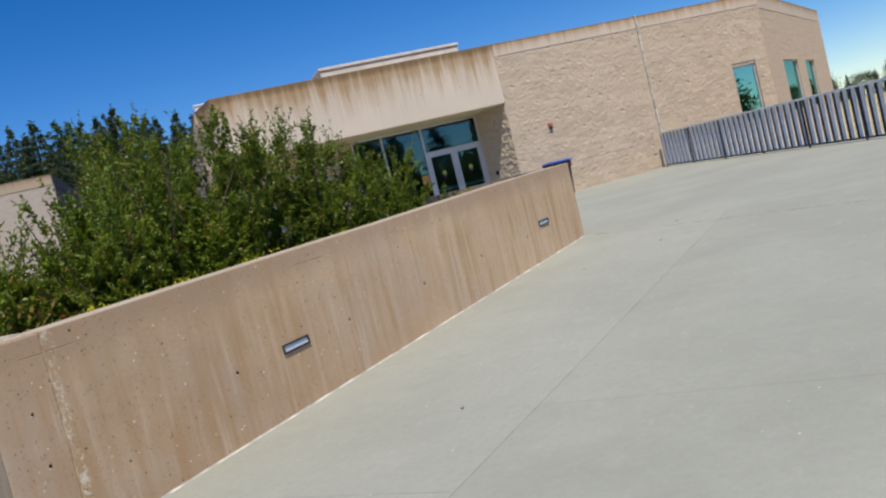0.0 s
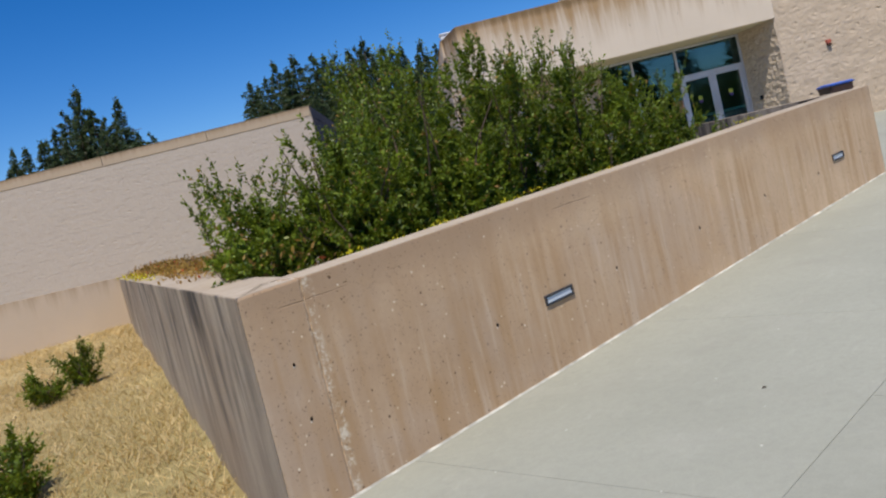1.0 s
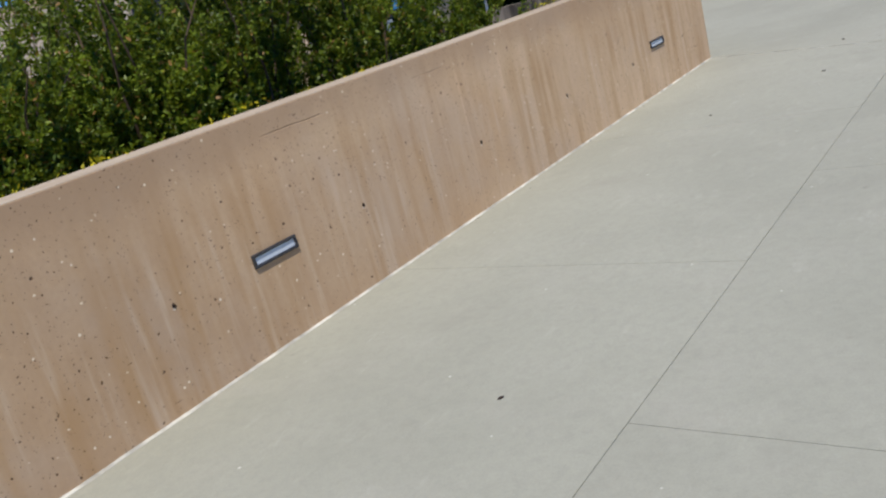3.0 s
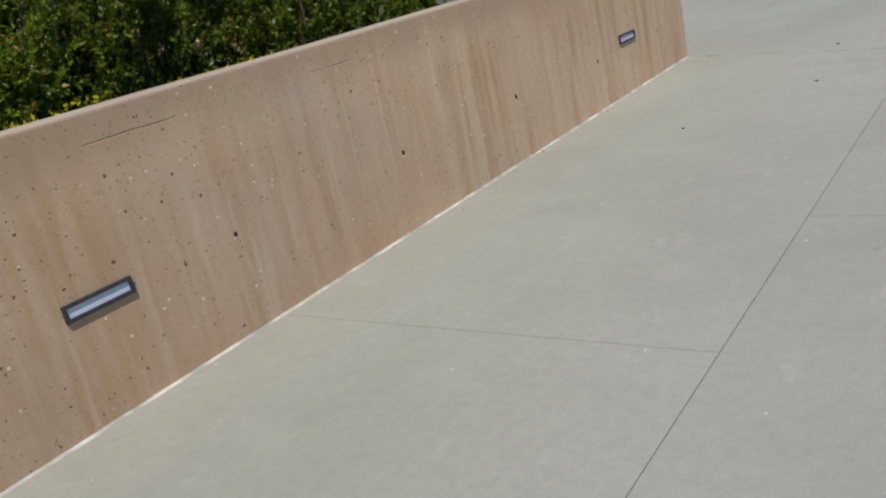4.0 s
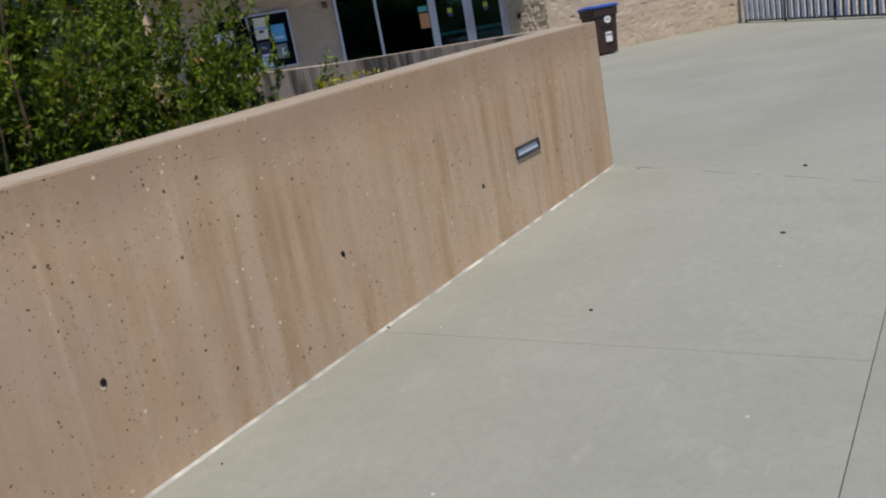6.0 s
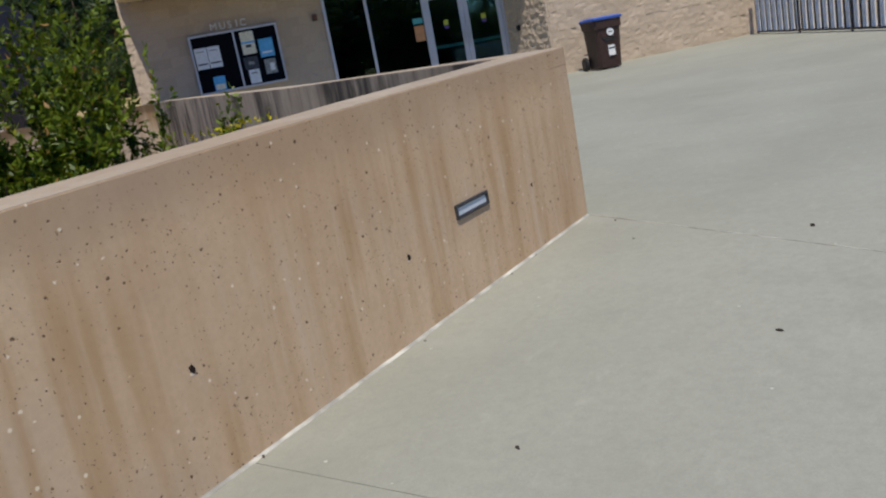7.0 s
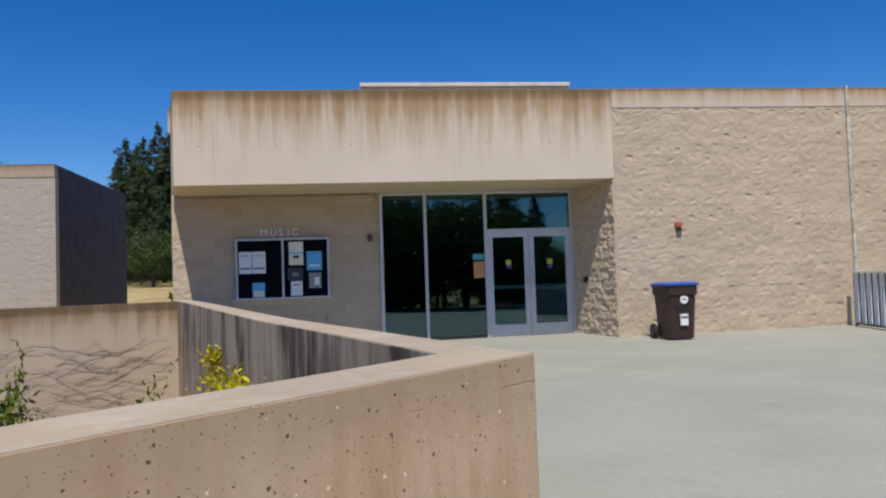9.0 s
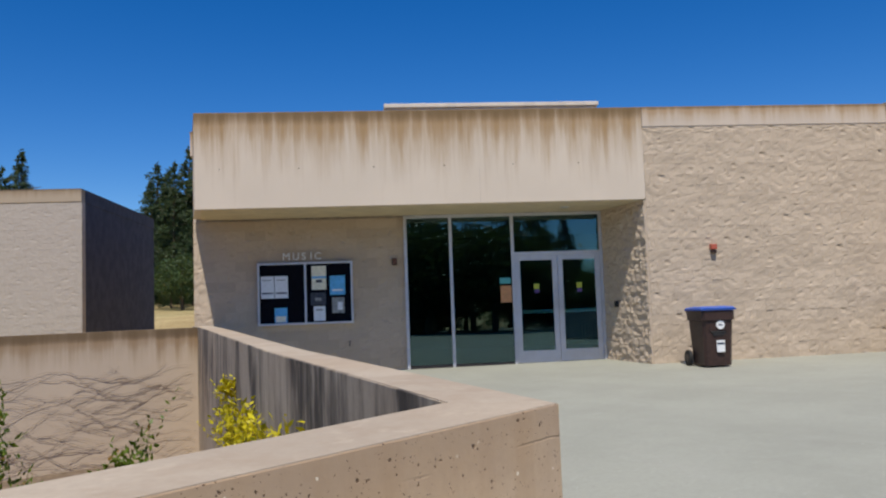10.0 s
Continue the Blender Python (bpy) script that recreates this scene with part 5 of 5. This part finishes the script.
# u along the parapet, distance behind its face, top height, radius
for i, (u, off, top, rad) in enumerate([(7.58, 1.50, 0.88, 0.42), (7.25, 1.9, 1.10, 0.46), (6.80, 1.30, 1.30, 0.60), (6.35, 2.0, 1.62, 0.60), (5.85, 1.40, 1.85, 0.72),
                                        (5.35, 2.4, 2.40, 0.78), (4.80, 1.50, 2.25, 0.78), (4.20, 2.3, 2.20, 0.85), (3.80, 1.40, 2.05, 0.75), (3.20, 2.0, 2.18, 0.72),
                                        (2.80, 1.35, 1.58, 0.72), (2.50, 1.8, 1.45, 0.60), (2.15, 1.20, 1.00, 0.42)]):
    p = pu(u, off)
    z = soil_z(p.x, p.y)
    shrub(p.x, p.y, z, top - z, rad, 11 + i, twigs=int(2100 * (rad / 0.8) ** 1.6), leaves=22, leaf=0.040, shoots=8,
          lean=(ALONG.x * 0.45, ALONG.y * 0.45, -0.18) if u > 6.6 else None)
for i, (u, off, top, rad) in enumerate([(0.80, 3.0, 0.60, 0.25), (0.66, 2.9, 0.34, 0.15), (0.20, 2.9, 0.22, 0.16), (0.34, 2.8, 0.12, 0.13), (0.02, 2.95, 0.30, 0.08)]):
    p = pu(u, off)
    z = soil_z(p.x, p.y)
    shrub(p.x, p.y, z, top - z, rad, 61 + i, twigs=min(380, int(15000 * rad * rad)), leaves=12, leaf=0.046, shoots=3, label="thin leafy shrub shoot at the planter's end")

# yellow shoots against the return wall, low flowers along the parapet
for i, (v, d, top, rad) in enumerate([(6.9, 0.10, 0.30, 0.04), (6.2, 0.12, 0.08, 0.07), (5.6, 0.10, 0.16, 0.06), (5.1, 0.11, 0.16, 0.06), (4.7, 0.12, 0.02, 0.07),
                                      (4.3, 0.11, -0.02, 0.06), (3.5, 0.10, 0.24, 0.04), (3.25, 0.11, 0.14, 0.05), (2.8, 0.10, 0.20, 0.03)]):
    p = A + RETURN_WAY * v + RETURN_IN * (RETURN_T + d)
    z = soil_z(p.x, p.y)
    shrub(p.x, p.y, z, top - z, rad, 81 + i, twigs=120, leaves=8, leaf=0.070, material=M_LEAF_YELLOW, name="yellow_shrub", shoots=4,
          label="bright yellow-leaved upright shrub beside the streaked wall", group="yellow shrubs")


def mat_of_leaves(name, label, spots, size, material, seed, category="groundcover"):
    """Low creeping leaves scattered about the given spots: x, y, z, spread, count."""
    r = np.random.default_rng(seed)
    c, w = [], []
    for x, y, z, spread, count in spots:
        q = r.normal(0, 1, (count, 3)) * np.array([spread, spread, spread * 0.22])
        c.append(np.array([x, y, z]) + np.abs(q) * np.array([0, 0, 1]) + q * np.array([1, 1, 0]))
        w.append(r.normal(0, 1, (count, 3)) + np.array([0, 0, 0.5]))
    ob = new(name, raw_mesh(name, leaf_quads(np.concatenate(c), np.concatenate(w), size, r), 4, material))
    return tagged(ob, label, category, "", "stuff")


r0 = random.Random(5)
flower_spots = []
for u in [2.2, 2.6, 4.9, 5.05, 5.2, 5.35, 5.8, 6.0, 6.2, 6.8, 7.0, 7.2, 7.5, 7.7]:
    p = pu(u + r0.uniform(-0.1, 0.1), PARAPET_T + r0.uniform(-0.04, 0.08))
    flower_spots.append((p.x, p.y, cap_z(u) + r0.uniform(-0.02, 0.015), r0.uniform(0.03, 0.06), r0.randint(10, 26)))
mat_of_leaves("yellow_flowers", "small yellow flowers creeping over the parapet top", flower_spots, 0.032, M_LEAF_YELLOW, 3, "flowers")
cover_spots = []
for u in np.arange(1.6, 8.0, 0.12):
    p = pu(u, PARAPET_T + 0.10 + r0.uniform(0, 0.12))
    cover_spots.append((p.x, p.y, cap_z(u) - 0.14, 0.09, 45))
mat_of_leaves("groundcover", "low green creeping groundcover along the planter edge", cover_spots, 0.035, M_LEAF, 4)
rust_spots = []
for v in np.arange(0.8, 13.2, 0.22):
    p = NEAR + SIDE_WAY * v + SIDE_IN * (PARAPET_T - 0.05 + r0.uniform(0, 0.5))
    zt = step_between(side_tops, v)
    rust_spots.append((p.x, p.y, zt + r0.uniform(0, 0.10), 0.15, 120 if v > 2.5 else 8))
mat_of_leaves("rusty_groundcover", "rusty red and ochre creeping groundcover over the wall top", rust_spots, 0.05, M_LEAF_RED, 6)
mat_of_leaves("yellow_groundcover", "yellow-green creeping groundcover hanging over the wall top",
              [(p.x, p.y, step_between(side_tops, v) + 0.02, 0.10, 40) for v, p in ((v, NEAR + SIDE_WAY * v + SIDE_IN * (PARAPET_T * 0.4)) for v in np.arange(7.0, 13.2, 0.9))], 0.05, M_LEAF_YELLOW, 8)


def vine_stems():
    """Bare creeper stems that ramble over the retaining wall's face."""
    r = random.Random(21)
    bm = bmesh.new()
    inward = -BACK_OUT
    for i in range(150):
        w, z = r.uniform(0.1, 5.4), -1.45 + 1.75 * r.random()
        heading = r.choice((-1, 1))
        slope = r.uniform(-0.25, 0.35)
        pts, rad = [], []
        n = r.randint(8, 24)
        thick = r.uniform(0.0015, 0.0038)
        for k in range(n):
            p = BACK_START + BACK_WAY * w + inward * (0.012 + r.uniform(0, 0.01))
            pts.append((p.x, p.y, z))
            rad.append(thick * (1 - 0.75 * k / n))
            w += heading * 0.09
            slope += r.uniform(-0.35, 0.35)
            slope = max(-0.5, min(0.8, slope))
            z += slope * 0.09
            if w < 0.05 or w > 5.5 or z > 0.40:
                break
        if len(pts) > 3:
            bm_tube(pts, rad[:len(pts)], 5, bm)
    return bm


vine = tagged(part("vine", vine_stems(), M_VINE), "bare brown creeper stems rambling over the retaining wall", "vine")

# small bushes and straw on the dry slope
for i, (x, y, h, rad) in enumerate([(-12.80, -12.45, 0.62, 0.34), (-13.0, -13.15, 0.44, 0.36), (-11.45, -17.0, 0.62, 0.30), (-16.2, -10.6, 0.5, 0.32)]):
    z = ground_z(x, y)
    shrub(x, y, z, h, rad, 140 + i, twigs=330, leaves=14, leaf=0.045, shoots=0, label="small green bush growing in dry grass", group="slope bushes")


def straw(seed, count):
    r = np.random.default_rng(seed)
    x = r.uniform(-21, -8.6, count)
    y = r.uniform(-19.5, -6.5, count)
    d = np.stack([x, y], 1) - np.array([NEAR.x, NEAR.y])
    keep = (d @ np.array([SIDE_IN.x, SIDE_IN.y]) < -0.05)
    clump = np.array([noise.noise(Vector((a * 0.9, b * 0.9, 3))) for a, b in zip(x, y)])
    keep &= r.random(count) < 0.45 + 0.7 * clump
    x, y = x[keep], y[keep]
    z = np.array([ground_z(a, b) for a, b in zip(x, y)]) - 0.01
    n = len(x)
    lean = r.normal(0, 0.9, (n, 2))
    L = r.uniform(0.04, 0.13, n)
    side = r.normal(size=(n, 2))
    side /= np.linalg.norm(side, axis=1, keepdims=True)
    w = 0.007
    a = np.stack([x - side[:, 0] * w, y - side[:, 1] * w, z], 1)
    b = np.stack([x + side[:, 0] * w, y + side[:, 1] * w, z], 1)
    c = np.stack([x + lean[:, 0] * L, y + lean[:, 1] * L, z + L], 1)
    return raw_mesh("dry_grass", np.stack([a, b, c], 1).reshape(-1, 3), 3, M_STRAW)


tagged(new("dry_grass", straw(4, 190000)), "matted straw-yellow dry grass on the slope", "grass", "", "stuff")

# ---- trees ----
def conifer_mesh(seed, height=20.0, spread=3.3, levels=40):
    """Whorls of separate boughs with drooping sprays of needles, gaps between them and a thin leader."""
    r = np.random.default_rng(seed)
    c, w = [], []
    lop = r.uniform(0, 2 * math.pi)
    for k in range(levels):
        f = (k + r.uniform(-0.3, 0.3)) / (levels - 1)
        f = min(max(f, 0.0), 1.0)
        z = height * (0.08 + 0.92 * f)
        reach = spread * (1 - f) ** 0.82 * r.uniform(0.70, 1.12) + 0.12
        for b in range(int(5 + 3 * (1 - f))):
            a = r.uniform(0, 2 * math.pi)
            L = reach * r.uniform(0.55, 1.2) * (1 + 0.18 * math.cos(a - lop))
            n = int(16 + 110 * (1 - f))
            t = r.uniform(0.08, 1.0, n) ** 0.8
            rise = r.uniform(-0.25, 0.12)
            px, py = np.cos(a) * t * L, np.sin(a) * t * L
            sway = r.normal(0, 0.13 * L, n) * (1.15 - t)
            hang = np.abs(r.normal(0, 0.20 + 0.05 * L, n))
            c.append(np.stack([px - np.sin(a) * sway, py + np.cos(a) * sway, z + rise * t * L - 0.12 * t ** 2 * L - hang], 1))
            w.append(np.stack([np.full(n, np.cos(a)) * 0.8, np.full(n, np.sin(a)) * 0.8, np.full(n, -0.35)], 1) + r.normal(0, 0.45, (n, 3)))
    lead = np.linspace(0.93, 1.015, 26)
    c.append(np.stack([r.normal(0, 0.10, 26), r.normal(0, 0.10, 26), height * lead], 1))
    w.append(np.stack([r.normal(0, 0.5, 26), r.normal(0, 0.5, 26), np.full(26, 0.9)], 1))
    c, w = np.concatenate(c), np.concatenate(w)
    return raw_mesh("crown", leaf_quads(c, w, 0.36, r), 4, M_NEEDLE)


def round_mesh(seed, height=9.0, spread=4.0):
    r = np.random.default_rng(seed)
    c, w = [], []
    for k in range(60):
        v = r.normal(size=3)
        v /= np.linalg.norm(v)
        q = v * np.array([spread, spread, height * 0.38]) * r.uniform(0.45, 1.0) + np.array([0, 0, height * 0.58])
        n = 70
        c.append(q + r.normal(0, 0.62, (n, 3)))
        w.append(r.normal(size=(n, 3)))
    return raw_mesh("crown", leaf_quads(np.concatenate(c), np.concatenate(w), 0.40, r), 4, M_BROADLEAF)


def tree(name, label, crown, height, trunk, category="tree"):
    ob = thing(name, label, category, "trees behind the campus")
    bm = bm_tube([(0, 0, -0.5), (0.1, 0.05, height * 0.35), (0.0, 0.1, height * 0.7), (0.05, 0, height * 0.97)], [trunk, trunk * 0.75, trunk * 0.4, 0.03], 8)
    for i in range(9):
        a = i * 2.4
        z = height * (0.2 + 0.07 * i)
        bm_tube([(0, 0, z), (math.cos(a) * height * 0.10, math.sin(a) * height * 0.10, z + 0.2)], [trunk * 0.25, 0.03], 5, bm)
    part("trunk", bm, M_BARK, ob)
    part("crown", crown, None, ob)
    return ob


EYE0 = Vector((-6.0, -21.0, 0.9))
conifers = [tree("conifer", "tall dark green conifer with drooping boughs", conifer_mesh(s, 20, sp), 20, 0.32) for s, sp in ((1, 4.8), (2, 5.6), (3, 4.2), (4, 6.2))]
rounds = [tree("broadleaf_tree", "dark green broad-crowned tree at the wood's edge", round_mesh(s), 9, 0.25) for s in (31, 32)]
tree_rng = random.Random(77)


def plant(model, az, dist, top_el, size):
    """A copy of a tree so that its top stands at the given elevation from the walk."""
    a = radians(az)
    x, y = EYE0.x - math.sin(a) * dist, EYE0.y + math.cos(a) * dist
    z = ground_z(x, y)
    h = EYE0.z + dist * math.tan(radians(top_el)) - z
    s = h / size
    wide = s * tree_rng.uniform(1.15, 1.5)
    m = Matrix.Translation((x, y, z)) @ Matrix.Rotation(tree_rng.uniform(0, 6.28), 4, "Z")
    ob = copy_thing(model, m)
    ob.scale = (wide, wide, s)


peaks = [(22.2, 120, 11.5), (19.9, 122, 10.4), (24.0, 118, 9.2), (26.0, 115, 8.4), (18.4, 118, 7.9), (21.2, 112, 8.6), (16.1, 125, 6.7), (28.5, 120, 8.0), (31.0, 125, 8.3),
         (11.5, 95, 9.8), (11.0, 91, 8.4), (25.0, 116, 8.6), (24.4, 112, 7.8), (23.6, 111, 8.4), (21.9, 110, 8.0), (20.7, 112, 8.2), (20.2, 109, 7.4), (19.5, 116, 7.4), (18.7, 112, 6.6), (22.4, 108, 6.6), (26.8, 112, 7.6), (10.4, 93, 9.9), (19.1, 121, 8.1), (8.9, 92, 10.2), (6.2, 92, 10.5), (3.8, 99, 10.6), (1.4, 97, 10.0), (20.9, 121, 9.4), (23.2, 121, 10.2), (11.0, 100, 9.4), (9.6, 96, 10.8), (8.2, 98, 10.9), (6.9, 95, 10.7), (5.4, 98, 10.4), (4.4, 94, 10.5), (3.3, 95, 11.0), (2.0, 98, 10.2), (0.8, 95, 9.8), (-0.6, 97, 9.9), (-1.6, 95, 9.5), (-2.8, 98, 9.4), (-4.5, 96, 9.0),
         (10.2, 84, 8.2), (7.5, 82, 8.6), (5.9, 85, 8.3), (2.6, 84, 8.4), (0.2, 84, 8.0), (11.6, 78, 6.4), (8.8, 76, 6.6), (6.5, 76, 6.2), (23.0, 108, 7.0), (25.2, 106, 6.0), (20.5, 106, 6.2), (4.0, 80, 7.5), (1.4, 80, 7.4), (-1.0, 82, 7.6), (-3.6, 84, 7.9), (17.3, 112, 6.6), (19.2, 110, 7.4), (22.6, 116, 9.6), (24.8, 112, 7.6), (27.2, 114, 7.2), (21.6, 118, 10.0), (11.8, 90, 8.8), (7.0, 88, 9.6), (4.9, 88, 9.4), (2.9, 90, 9.6), (-0.2, 90, 9.0)]
for az, dist, el in peaks:
    plant(conifers[tree_rng.randrange(4)], az, dist, el, 20)
for i in range(26):
    az = 33 - i * 1.5 + tree_rng.uniform(-0.5, 0.5)
    plant(rounds[i % 2], az, tree_rng.uniform(68, 76), tree_rng.uniform(2.2, 4.6), 9.5)
for i in range(40):
    plant(conifers[i % 4] if i % 3 else rounds[i % 2], 120 + i * 3.1, tree_rng.uniform(50, 75), tree_rng.uniform(9, 15) if i % 3 else 6.0, 20 if i % 3 else 9.5)
for i in range(46):
    plant(rounds[i % 2], 118 + i * 2.8, tree_rng.uniform(46, 54), tree_rng.uniform(10.0, 13.0) if 11 < i < 31 else tree_rng.uniform(4.0, 6.0), 9.5)
for i in range(30):
    plant(conifers[i % 4] if i % 3 else rounds[i % 2], -38 - i * 0.8, 230 + tree_rng.uniform(-20, 20), tree_rng.uniform(1.3, 2.2), 20 if i % 3 else 9.5)
shrub(-11.0, 27.0, ground_z(-11.0, 27.0), 1.0, 0.9, 201, twigs=300, leaves=16, leaf=0.10, shoots=0, label="rounded light green bush on the dry meadow", group="meadow bushes")
for i, ob in enumerate(conifers + rounds):
    ob.location = (-75 + 6 * i, 118, ground_z(-75 + 6 * i, 118))

# ---- blocks as pieces, last ----
def lay_objects(parent, cells, matrix):
    r = random.Random(13)
    for x, z, sx, sz in cells:
        ob = new("block", BLOCKS[r.randrange(len(BLOCKS))])
        ob.parent = parent
        ob.matrix_basis = matrix @ Matrix.Translation((x, 0, z)) @ Matrix.Diagonal((sx, 1, sz, 1))


wall_m = Matrix.Translation((0, FRONT + 0.03, 0))
lay_objects(right_wall, lay(2.26, 7.12, -0.10, 4.40), wall_m)
lay_objects(end_wall, lay(7.19, 11.70, -0.10, 4.40, wall_holes), wall_m)
core = next(o for o in building.children if o.name.startswith("back_wall_core"))
lay_objects(core, lay(-6.36, -2.22, 0.0, 3.0), Matrix.Translation((0, 0.05, 0)))
